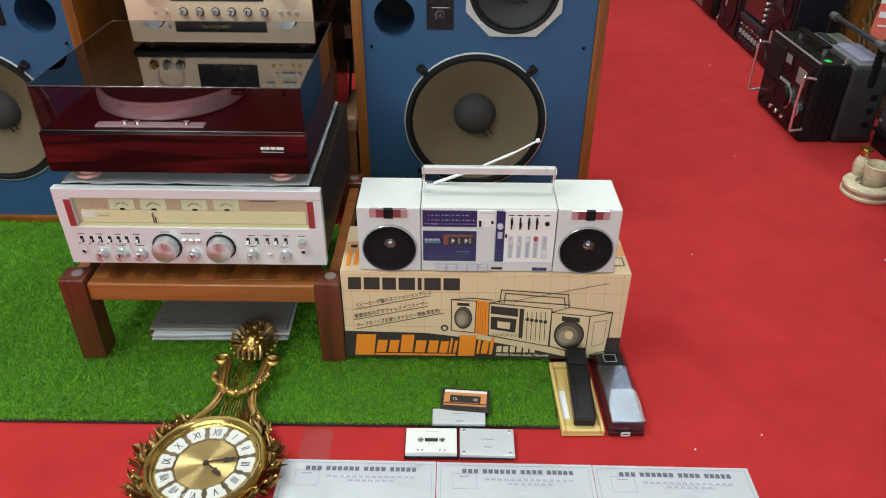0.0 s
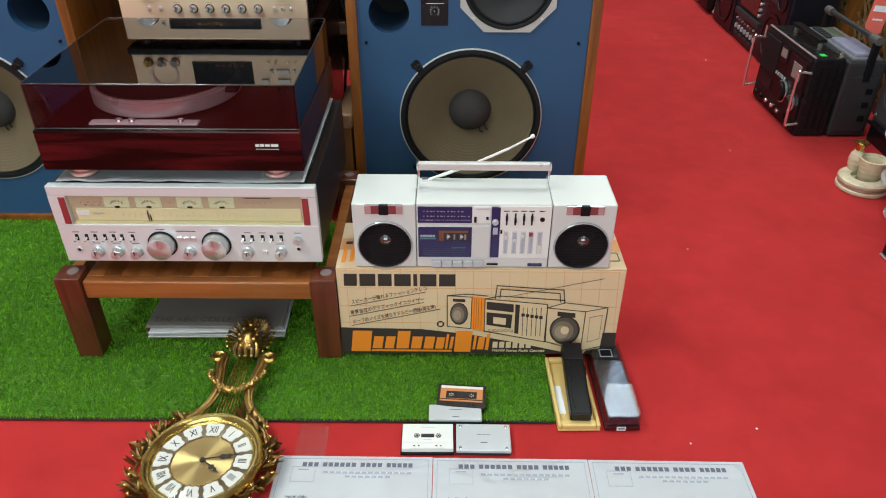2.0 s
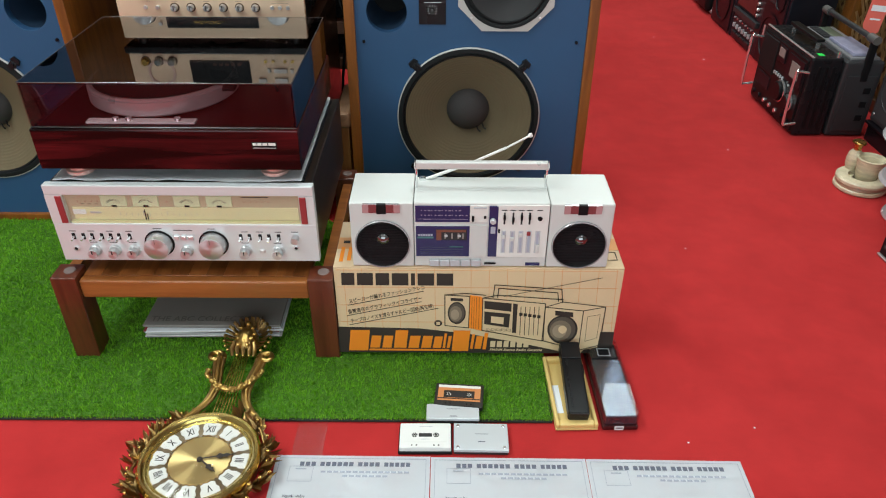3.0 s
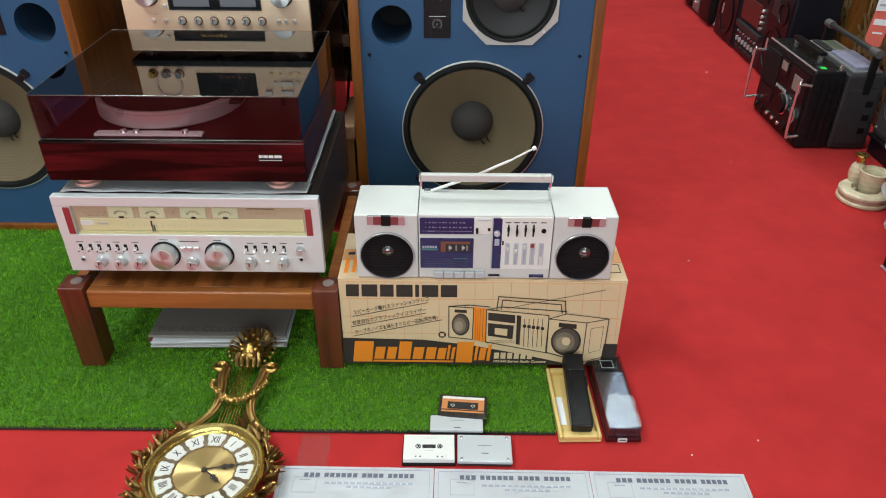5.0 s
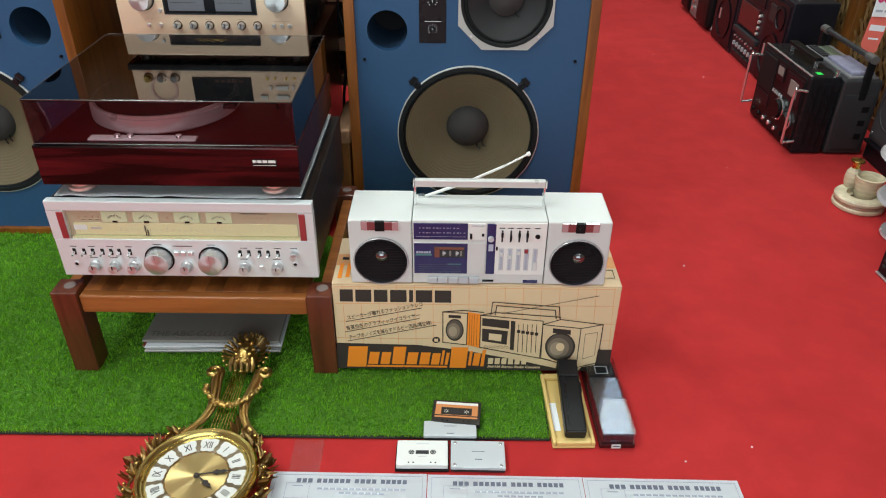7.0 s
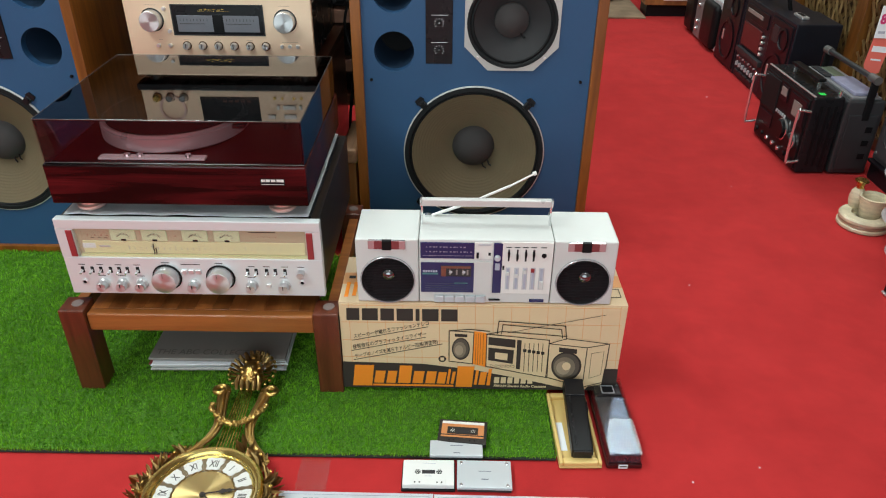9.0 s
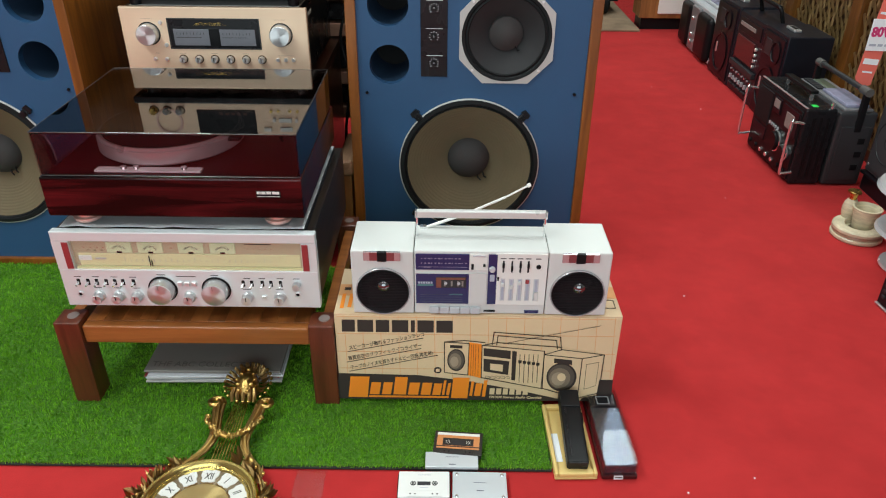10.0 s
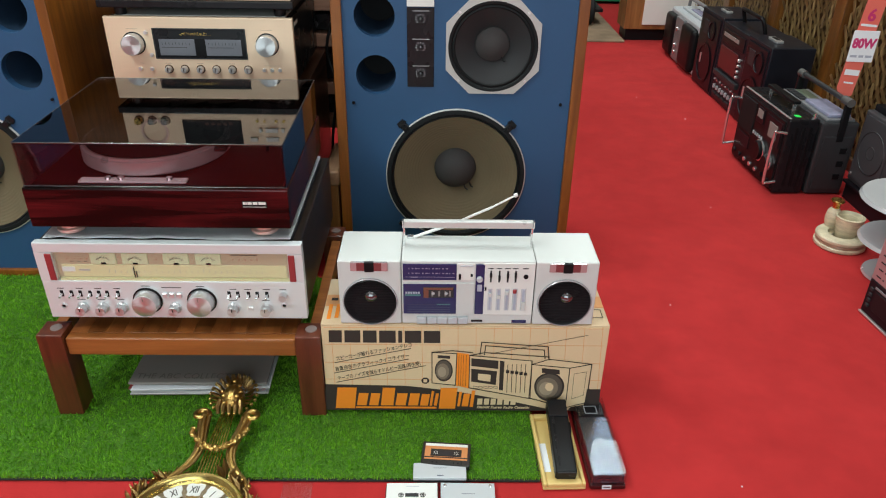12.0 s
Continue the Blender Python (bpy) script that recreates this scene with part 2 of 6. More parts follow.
SLEEVE_EDGE = surf("sleeve_edge", (0.66, 0.65, 0.64), 0.5, var=0.15)
TITLE = surf("faint_title", (0.165, 0.15, 0.135), 0.55)
REDTRIM = surf("red_trim", (0.33, 0.045, 0.05), 0.3, 0.2, var=0.08)
BRASS = surf("gilt_brass", (0.62, 0.41, 0.12), 0.27, 1.0, var=0.2, scale=60, bump=0.12)
OLD_BRASS = surf("aged_brass", (0.36, 0.23, 0.085), 0.36, 1.0, var=0.4, scale=45, bump=0.3, bscale=180)
ENAMEL = surf("white_enamel", (0.80, 0.80, 0.76), 0.2, var=0.03, bump=0)
CREAM = surf("cream_plastic", (0.76, 0.55, 0.20), 0.4, var=0.06)
SILVERPL = surf("silver_plastic", (0.56, 0.59, 0.62), 0.42, 0.25, var=0.04)
GREYSLEEVE = surf("grey_sleeve", (0.27, 0.25, 0.23), 0.55, var=0.08)
ONYX = surf("onyx_stone", (0.66, 0.59, 0.42), 0.25, var=0.5, scale=22, stretch=(1, 1, 4))
ONYX_BAND = surf("onyx_dark_band", (0.42, 0.28, 0.19), 0.3, var=0.3, scale=30, stretch=(1, 1, 5))
COPPERFOOT = surf("copper_foot", (0.75, 0.52, 0.46), 0.3, 0.6, var=0.06)
DARKWOOD = wood("dark_wood", (0.05, 0.018, 0.008), (0.13, 0.05, 0.02), 0.4, 0.2, axis=1)
SHOPWOOD = wood("shelf_wood", (0.20, 0.075, 0.02), (0.36, 0.155, 0.045), 0.4, 0.2, axis=2)
CANE = wood("woven_strip", (0.20, 0.115, 0.045), (0.54, 0.36, 0.15), 0.45, 0.15, axis=2)
POSTWOOD = wood("post_wood", (0.10, 0.034, 0.007), (0.24, 0.095, 0.018), 0.35, 0.25, axis=2)
REDBLACK = surf("dark_red_black_panel", (0.012, 0.009, 0.012), 0.3, var=0.3, spec=0.18)
PINKGREY = surf("pinkish_metal_panel", (0.52, 0.37, 0.38), 0.4, 0.5, var=0.06)
SALMON = surf("salmon_tag", (0.80, 0.16, 0.12), 0.5, var=0.04)
MAGENTA = surf("magenta_ink", (0.60, 0.03, 0.16), 0.6, var=0.05)
GREENTAG = surf("green_sticker", (0.03, 0.75, 0.10), 0.5, var=0.03)
RUG = surf("beige_rug", (0.26, 0.18, 0.115), 0.95, var=0.65, scale=7, bump=0.4)
GREENPL = surf("green_plastic", (0.01, 0.30, 0.13), 0.4, var=0.1)


# ---- building helpers ----
def part(name, bm, material, parent=None, label="", smooth=False):
    me = bpy.data.meshes.new(name)
    bmesh.ops.recalc_face_normals(bm, faces=bm.faces)
    bm.to_mesh(me)
    bm.free()
    me.materials.append(material)
    if smooth:
        me.shade_smooth()
        me.set_sharp_from_angle(angle=radians(35))
    ob = new(name, me)
    if parent:
        ob.parent = parent
    if label:
        tagged(ob, label)
    return ob


def thing(name, m, label, category, group="", kind=""):
    ob = new(name)
    ob.empty_display_size = 0.05
    ob.matrix_basis = m
    return tagged(ob, label, category, group, kind)


def bx(x0, x1, y0, y1, z0, z1, bev=0.0, seg=2):
    bm = bmesh.new()
    bmesh.ops.create_cube(bm, size=1)
    for v in bm.verts:
        v.co = Vector((x0 + (v.co.x + .5) * (x1 - x0), y0 + (v.co.y + .5) * (y1 - y0), z0 + (v.co.z + .5) * (z1 - z0)))
    if bev:
        bmesh.ops.bevel(bm, geom=bm.edges[:], offset=bev, segments=seg, profile=0.6, affect="EDGES")
    return bm


def turned(bm, m):
    bmesh.ops.transform(bm, matrix=m, verts=bm.verts)
    return bm


def merged(bms):
    out = bmesh.new()
    for b in bms:
        me = bpy.data.meshes.new("tmp")
        b.to_mesh(me)
        b.free()
        out.from_mesh(me)
        bpy.data.meshes.remove(me)
    return out


def lathe(profile, n=48, m=None):
    """Turns (radius, height) pairs about z."""
    bm = bmesh.new()
    rings = []
    for r, z in profile:
        if r < 1e-6:
            rings.append([bm.verts.new((0, 0, z))])
        else:
            rings.append([bm.verts.new((r * math.cos(2 * math.pi * i / n), r * math.sin(2 * math.pi * i / n), z)) for i in range(n)])
    for a, b in zip(rings, rings[1:]):
        for i in range(n):
            j = (i + 1) % n
            if len(a) == 1 and len(b) == 1:
                continue
            if len(a) == 1:
                bm.faces.new((a[0], b[i], b[j]))
            elif len(b) == 1:
                bm.faces.new((a[i], a[j], b[0]))
            else:
                bm.faces.new((a[i], a[j], b[j], b[i]))
    if m:
        turned(bm, m)
    return bm


def disc_front(x, y, z, profile, n=48):
    return lathe(profile, n, pose(x, y, z, 90))


def tube(points, r, n=8, closed=False):
    pts = [Vector(p) for p in points]
    bm = bmesh.new()
    rings = []
    up = Vector((0.13, 0.21, 0.97))
    for i, p in enumerate(pts):
        a = pts[i - 1] if i or closed else p
        b = pts[(i + 1) % len(pts)] if i + 1 < len(pts) or closed else p
        d = (b - a).normalized()
        s = d.cross(up).normalized()
        u = s.cross(d)
        rr = r[i] if isinstance(r, (list, tuple)) else r
        rings.append([bm.verts.new(p + (s * math.cos(2 * math.pi * k / n) + u * math.sin(2 * math.pi * k / n)) * rr) for k in range(n)])
    pairs = list(zip(rings, rings[1:]))
    if closed:
        pairs.append((rings[-1], rings[0]))
    for a, b in pairs:
        for k in range(n):
            bm.faces.new((a[k], a[(k + 1) % n], b[(k + 1) % n], b[k]))
    if not closed:
        bm.faces.new(rings[0])
        bm.faces.new(rings[-1])
    return bm


def prism(poly, d0, d1, m=None):
    """A flat outline in x, z, thick from y = d0 to d1."""
    bm = bmesh.new()
    a = [bm.verts.new((x, d0, z)) for x, z in poly]
    b = [bm.verts.new((x, d1, z)) for x, z in poly]
    bm.faces.new(a)
    bm.faces.new(b[::-1])
    for i in range(len(poly)):
        j = (i + 1) % len(poly)
        bm.faces.new((a[i], a[j], b[j], b[i]))
    if m:
        turned(bm, m)
    return bm


def lettering(name, words, size, m, material, parent, depth=0.0004, stretch=1.0, shear=0.0, centre=False, bold=0.0):
    """Words in the built-in font as a thin mesh; m takes the flat text (x along, y up) to its place."""
    cu = bpy.data.curves.new("words", "FONT")
    cu.body, cu.size, cu.extrude, cu.shear, cu.offset = words, size, depth / 2, shear, bold
    cu.resolution_u = 3
    cu.align_x = "CENTER" if centre else "LEFT"
    tmp = bpy.data.objects.new("words", cu)
    me = bpy.data.meshes.new_from_object(tmp)
    bpy.data.objects.remove(tmp)
    me.transform(m @ Matrix.Diagonal((stretch, 1, 1, 1)))
    me.materials.clear()
    me.materials.append(material)
    me.name = name
    ob = new(name, me)
    ob.parent = parent
    return ob


def smooth_path(pts, per=5):
    out = []
    P = [Vector(p) for p in pts]
    for i in range(len(P) - 1):
        p0, p1, p2, p3 = P[max(i - 1, 0)], P[i], P[i + 1], P[min(i + 2, len(P) - 1)]
        for k in range(per):
            t = k / per
            out.append(.5 * ((2 * p1) + (p2 - p0) * t + (2 * p0 - 5 * p1 + 4 * p2 - p3) * t * t + (3 * p1 - p0 - 3 * p2 + p3) * t ** 3))
    out.append(P[-1])
    return [tuple(v) for v in out]


def bars(rows, y, t=0.0004):
    """Flat marks on a front: (x0, x1, z0, z1) each, proud of the plane y."""
    return merged([bx(a, b, y - t, y + t * 0.2, c, d) for a, b, c, d in rows])


def print_each(name, rows, y, material, parent):
    """The printed marks of a front, one part each."""
    for row in rows:
        part(name, bars([row], y), material, parent)


# ---- setting ----
part("floor", bx(-3.2, 3.0, -2.5, 7.5, -0.05, 0.0), CARPET)
tagged(bpy.data.objects["floor"], "red short-pile carpet covering the shop floor", "floor", kind="structure")
for nm, box in (("wall_north", (-3.3, 3.1, 7.5, 7.6, 0, 3)),
                ("wall_west", (-3.3, -3.2, -2.5, 7.5, 0, 3)), ("wall_east", (3.0, 3.1, -2.5, 7.5, 0, 3))):
    tagged(part(nm, bx(*box), WALL), "plain beige painted shop wall", "wall", kind="structure")
tagged(part("wall_south", merged([bx(-3.3, -2.3, -2.6, -2.5, 0, 3), bx(1.9, 3.1, -2.6, -2.5, 0, 3), bx(-2.3, 1.9, -2.6, -2.5, 2.6, 3), bx(-2.3, 1.9, -2.6, -2.5, 0, 0.3)]), WALL),
       "beige wall with the wide shop-front opening", "wall", kind="structure")
tagged(part("ceiling", bx(-3.3, 3.1, -2.6, 7.6, 3.0, 3.1), CEIL), "plain white shop ceiling", "ceiling", kind="structure")


# ---- grass mat ----
MAT_X0, MAT_X1, MAT_Y0, MAT_Y1 = -1.75, 0.212, 1.068, 1.84


def grass_mat_thing():
    mat = thing("grass_mat", pose(0, 0, 0), "green artificial grass mat with dark rubber edge on carpet", "mat")
    part("backing", bx(MAT_X0, MAT_X1, MAT_Y0, MAT_Y1, 0.0, 0.007, 0.002, 1), MAT_EDGE, mat, "dark rubber backing")
    part("pile_base", bx(MAT_X0 + .004, MAT_X1 - .004, MAT_Y0 + .004, MAT_Y1 - .004, 0.007, 0.0085), MAT_BASE, mat)
    rng = np.random.default_rng(5)
    n = 235000
    x = rng.uniform(MAT_X0 + .002, MAT_X1 + .001, n)
    y = rng.uniform(MAT_Y0 - .001, MAT_Y1, n)
    clump = np.array([noise.noise(Vector((a * 14, b * 14, 0))) for a, b in zip(x, y)])
    tuft = np.array([noise.noise(Vector((a * 60, b * 60, 4))) for a, b in zip(x, y)])
    h = rng.uniform(0.0045, 0.0085, n) * (1 + 0.25 * clump + 0.55 * tuft)
    ang = rng.uniform(-1.1, 1.1, n) + clump * 3 + tuft * 5
    lean = rng.uniform(0.001, 0.0062, n)
    side = rng.uniform(0, 2 * np.pi, n)
    w = rng.uniform(0.0005, 0.0010, n)
    v = np.zeros((n, 5, 3))
    sx, sy, lx, ly = np.cos(side) * w, np.sin(side) * w, np.cos(ang) * lean, np.sin(ang) * lean
    z0 = 0.0075
    for k, (f, s, g) in enumerate(((0, 1, 0), (0, -1, 0), (.6, .8, .35), (.6, -.8, .35), (1, 0, 1))):
        v[:, k, 0], v[:, k, 1], v[:, k, 2] = x + sx * s + lx * g, y + sy * s + ly * g, z0 + h * f
    base = (np.arange(n) * 5)[:, None]
    faces = np.concatenate([base + np.array([[0, 1, 3]]), base + np.array([[0, 3, 2]]), base + np.array([[2, 3, 4]])], axis=1).reshape(-1, 3)
    me = bpy.data.meshes.new("turf")
    me.from_pydata(v.reshape(-1, 3).tolist(), [], faces.tolist())
    me.materials.append(GRASS)
    ob = new("turf", me)
    ob.parent = mat
    tagged(ob, kind="stuff")


grass_mat_thing()


# ---- floor-standing loudspeakers ----
def monitor_speaker(m, mirror, label):
    """Local: x from the middle, y = 0 at the baffle, z from the floor."""
    s = -1 if mirror else 1
    sp = thing("floor_speaker", m, label, "loudspeaker", "pair of floor speakers")
    W, D, Ht, T = 0.316, 0.43, 1.05, 0.026
    off = -s * 0.0015  # drivers sit a little off the middle
    part("side_panel", bx(-W, -W + T, -0.012, D, 0.0, Ht, .002), WALNUT, sp, "walnut veneer side panel")
    part("side_panel", bx(W - T, W, -0.012, D, 0.0, Ht, .002), WALNUT, sp, "walnut veneer side panel")
    part("top_panel", bx(-W + T, W - T, -0.012, D, Ht - T, Ht, .002), WALNUT, sp)
    part("bottom_panel", bx(-W + T, W - T, -0.012, D, 0.0, T, .002), WALNUT, sp)
    part("back_panel", bx(-W + T, W - T, D - .02, D - .001, T, Ht - T), WALNUT_SIDE, sp)
    # baffle with real round openings
    holes = [(off, 0.331, 0.182), (s * 0.086 + off, 0.681, 0.115), (-s * 0.209 + off, 0.607, 0.0505), (-s * 0.209 + off, 0.753, 0.0505)]
    bm = bmesh.new()
    x0, x1, z0, z1 = -W + T, W - T, T, Ht - T
    n = 48
    outer = [bm.verts.new((x, 0, z)) for x, z in ((x0, z0), (x1, z0), (x1, z1), (x0, z1))]
    edges = [bm.edges.new((outer[i], outer[(i + 1) % 4])) for i in range(4)]
    rims = []
    for hx, hz, r in holes:
        ring = [bm.verts.new((hx + r * math.cos(2 * math.pi * i / n), 0, hz + r * math.sin(2 * math.pi * i / n))) for i in range(n)]
        es = [bm.edges.new((ring[i], ring[(i + 1) % n])) for i in range(n)]
        edges += es
        rims.append(es)
    bmesh.ops.triangle_fill(bm, use_beauty=True, use_dissolve=False, edges=edges)
    for es in rims:
        ret = bmesh.ops.extrude_edge_only(bm, edges=es)
        for v in [g for g in ret["geom"] if isinstance(g, bmesh.types.BMVert)]:
            v.co.y += 0.024
    part("baffle", bm, BLUE, sp, "blue textured front baffle")
    # bass driver
    wx, wz = off, 0.331
    bass = part("bass_driver", disc_front(wx, -0.001, wz, [(0.170, 0.0), (0.190, 0.0), (0.190, .004), (0.1885, .005), (0.184, .005)], 72), CAST, sp, "large bass driver with tan paper cone", True)
    part("gasket", disc_front(wx, -.002, wz, [(0.1875, .003), (0.186, .006), (0.1765, .0065), (0.1745, .004)], 72), GASKET, bass, smooth=True)
    prof = [(0.1765, .004), (0.1745, .006), (0.1725, .003), (0.1705, .005), (0.1685, .002), (0.1655, .001)]
    part("surround", disc_front(wx, -.002, wz, prof, 72), GASKET, bass, smooth=True)
    cone = []
    for i in range(60):
        f = i / 59
        r = 0.1675 - f * 0.1125
        cone.append((r, 0.0045 - f * 0.062 + (0.0006 * math.sin(f * 2 * math.pi * 15) if f < .66 else 0)))
    part("cone", disc_front(wx, 0, wz, cone, 72), CONE, bass, "tan ribbed paper cone", True)
    part("dust_cap", disc_front(wx, 0, wz, [(0.059, -.060), (0.057, -.050), (0.050, -.037), (0.036, -.026), (0.018, -.020), (0, -.0185)], 48), DUSTCAP, bass, "dark domed dust cap", True)
    part("lead_wire", merged([tube([(wx + .024, .040, wz - .040), (wx + .028, .036, wz - .052), (wx + .036, .030, wz - .056)], .0022, 6),
                              tube([(wx + .040, .040, wz - .036), (wx + .044, .034, wz - .046), (wx + .050, .030, wz - .048)], .0022, 6)]), BLACK, bass)
    part("back_dish", disc_front(wx, .024, wz, [(0.1815, 0), (0.10, -.10), (0, -.10)], 32), VOID, bass)
    for a in (45.5, 134.5, 225.5, 314.5):
        c, q = math.cos(radians(a)), math.sin(radians(a))
        px, pz = wx + c * 0.199, wz + q * 0.199
        lug = merged([bx(-.009, .009, -.010, 0, -.016, .006, .002), disc_front(0, -.010, -.002, [(0.0, .004), (.0045, .004), (.0055, 0)], 12), prism([(-.013, .004), (.013, .004), (.009, .016), (-.009, .016)], -.007, 0)])
        part("clamp", turned(lug, pose(px, 0, pz, 0, 90 - a, 0)), SATIN_BLACK, bass, "black mounting clamp")
    # middle driver, in an eight-sided cast frame
    mx_, mz = s * 0.086 + off, 0.681
    R, cut = 0.118, 0.060
    poly = [(-R, -R + cut), (-R + cut, -R), (R - cut, -R), (R, -R + cut), (R, R - cut), (R - cut, R), (-R + cut, R), (-R, R - cut)]
    bm = bmesh.new()
    n = 64
    o = [bm.verts.new((mx_ + x, -.006, mz + z)) for x, z in poly]
    i_ = [bm.verts.new((mx_ + .1125 * math.cos(2 * math.pi * k / n), -.006, mz + .1125 * math.sin(2 * math.pi * k / n))) for k in range(n)]
    es = [bm.edges.new((o[k], o[(k + 1) % 8])) for k in range(8)] + [bm.edges.new((i_[k], i_[(k + 1) % n])) for k in range(n)]
    bmesh.ops.triangle_fill(bm, use_beauty=True, use_dissolve=False, edges=es)
    ret = bmesh.ops.extrude_edge_only(bm, edges=es)
    for v in [g for g in ret["geom"] if isinstance(g, bmesh.types.BMVert)]:
        v.co.y = 0.0
    mid = part("midrange_driver", bm, CAST, sp, "midrange driver in silver eight-sided frame")
    part("surround", disc_front(mx_, 0, mz, [(0.1135, .004), (0.1115, .007), (0.1055, .006), (0.1025, .002), (0.0975, .004), (0.0935, -.002)], 64), GASKET, mid, smooth=True)
    part("cone", disc_front(mx_, 0, mz, [(0.0965, .001), (0.07, -.014), (0.05, -.028), (0.034, -.038)], 64), CONE_DARK, mid, "dark grey paper cone", True)
    part("dust_cap", disc_front(mx_, 0, mz, [(0.044, -.034), (0.042, -.024), (0.028, -.014), (0.014, -.009), (0, -.008)], 40), DUSTCAP, mid, smooth=True)
    part("lead_wire", tube([(mx_ + .024, .022, mz - .030), (mx_ + .030, .016, mz - .040), (mx_ + .036, .014, mz - .038)], .0018, 6), BLACK, mid)
    part("back_dish", disc_front(mx_, .024, mz, [(0.1155, 0), (0.06, -.06), (0, -.06)], 32), VOID, mid)
    for a in (45, 135, 225, 315):
        part("screw", disc_front(mx_ + .122 * math.cos(radians(a)) * .98, -.006, mz + .122 * math.sin(radians(a)) * .98, [(0, .002), (.003, .002), (.0035, 0)], 10), STEEL, mid)
    # ports
    for hx, hz, r in holes[2:]:
        port = part("port", disc_front(hx, .024, hz, [(r + .001, 0.002), (r, 0), (r, -.16)], 40), PORT_WALL, sp, "dark round bass port", True)
        part("port_end", disc_front(hx, .024, hz, [(r, -.1595), (0, -.1595)], 40), VOID, port)
    # control strip
    cx = -s * 0.0955 + off
    strip = part("control_panel", bx(cx - .0335, cx + .0335, -.003, 0.0, .578, .775, .0008, 1), SATIN_BLACK, sp, "black level control strip")
    part("name_plate", bx(cx - .0335, cx + .0335, -.0032, 0.0, .777, .80, .0005, 1), ENAMEL, sp)
    for kz in (.613, .680, .748):
        part("knob", disc_front(cx, -.003, kz, [(0, .009), (.005, .009), (.0056, .008), (.006, 0)], 20), BLACK, strip)
        marks = [bx(cx - .020, cx + .022, -.0036, -.003, kz + .0185, kz + .0195)]
        for k in range(9):
            a = radians(225 - k * 33.75)
            marks.append(turned(bx(-.0006, .0006, -.0036, -.003, .0095, .0125), pose(cx, 0, kz, 0, math.degrees(math.pi / 2 - a), 0)))
        marks.append(bx(cx - .0006, cx + .0006, -.0126, -.012, kz, kz + .005))
        part("scale", merged(marks), PAPER, strip, "white scale marks")
    for px in (-0.269 + off, 0.268 + off):
        part("grille_peg", disc_front(px, 0, .534, [(0, .006), (.0034, .006), (.004, .004), (.004, 0)], 12), BLACK, sp)
    return sp


monitor_speaker(pose(0.0535, 1.853, 0.0), False, "tall walnut floor speaker with blue baffle and exposed drivers")
monitor_speaker(pose(-1.262, 1.853, 0.0), True, "tall walnut floor speaker with blue baffle beside stacked amplifiers")


# ---- low bench ----
def bench():
    b = thing("low_bench", pose(0, 0, 0.006), "low reddish-brown wooden bench with square legs on green mat", "bench")
    Z = 0.216
    for lx0, lx1 in ((-0.834, -0.780), (-0.297, -0.243)):
        for ly in (1.254, 1.70):
            leg = part("leg", bx(lx0, lx1, ly, ly + .055, 0, Z, .003), BENCH_LEG, b, "dark mahogany square leg")
            cxp, cyp = (lx0 + lx1) / 2, ly + .026
            part("dowel_plug", lathe([(.0, .0016), (.012, .0016), (.0125, 0)], 24, pose(cxp + .004, cyp + .004, Z)), PLUG, leg, "pale round plug")
    part("front_rail", bx(-.780, -.297, 1.262, 1.2858, .160, .2045, .006, 3), BENCH_RAIL, b, "varnished front rail")
    part("back_rail", bx(-.780, -.297, 1.725, 1.749, .160, .203, .003), BENCH_RAIL, b)
    for sx in (-.826, -.275):
        part("side_rail", bx(sx, sx + .024, 1.309, 1.70, .160, .203, .003), BENCH_RAIL, b)
    k = 0
    for k in range(13):
        x = -.779 + k * .0372
        part("slat", bx(x, x + .0370, 1.2862, 1.7245, .190, .2032, .0004, 1), BENCH_SLAT, b)
    return b


bench()


# ---- stack of records under the bench ----
def records():
    z = 0.017
    specs = [(-.543, 1.468, .313, 1.0, SLEEVE_EDGE), (-.540, 1.470, .313, -1.2, SILVERPL), (-.547, 1.473, .312, .4, REDTRIM), (-.541, 1.468, .313, 2.0, PAPER), (-.537, 1.476, .312, -.6, SILVERPL), (-.543, 1.474, .314, .3, GREYSLEEVE)]
    for i, (x, y, w, rz, mt) in enumerate(specs):
        h = 0.0042 if i < 5 else 0.006
        lab = "flat record sleeve in a stack on green mat" if i < 5 else "grey record box set with faint title on top of stack"
        r = thing("record_sleeve", pose(x, y, z, 0, 0, rz), lab, "record", "records under the bench")
        part("sleeve", bx(-w / 2, w / 2, -w / 2, w / 2, 0, h, .0012, 1), mt, r)
        if i < 5:
            part("sleeve_edge", bx(-w / 2 + .003, w / 2 - .003, -w / 2 - .0006, -w / 2 + .01, .001, h - .001), SLEEVE_EDGE if i % 2 else GREYSLEEVE, r)
        else:
            lettering("title", "THE ABC COLLECTION", .026, pose(-.145, -.142, h + .0004), TITLE, r, stretch=.95)
        z += h + .0006


records()


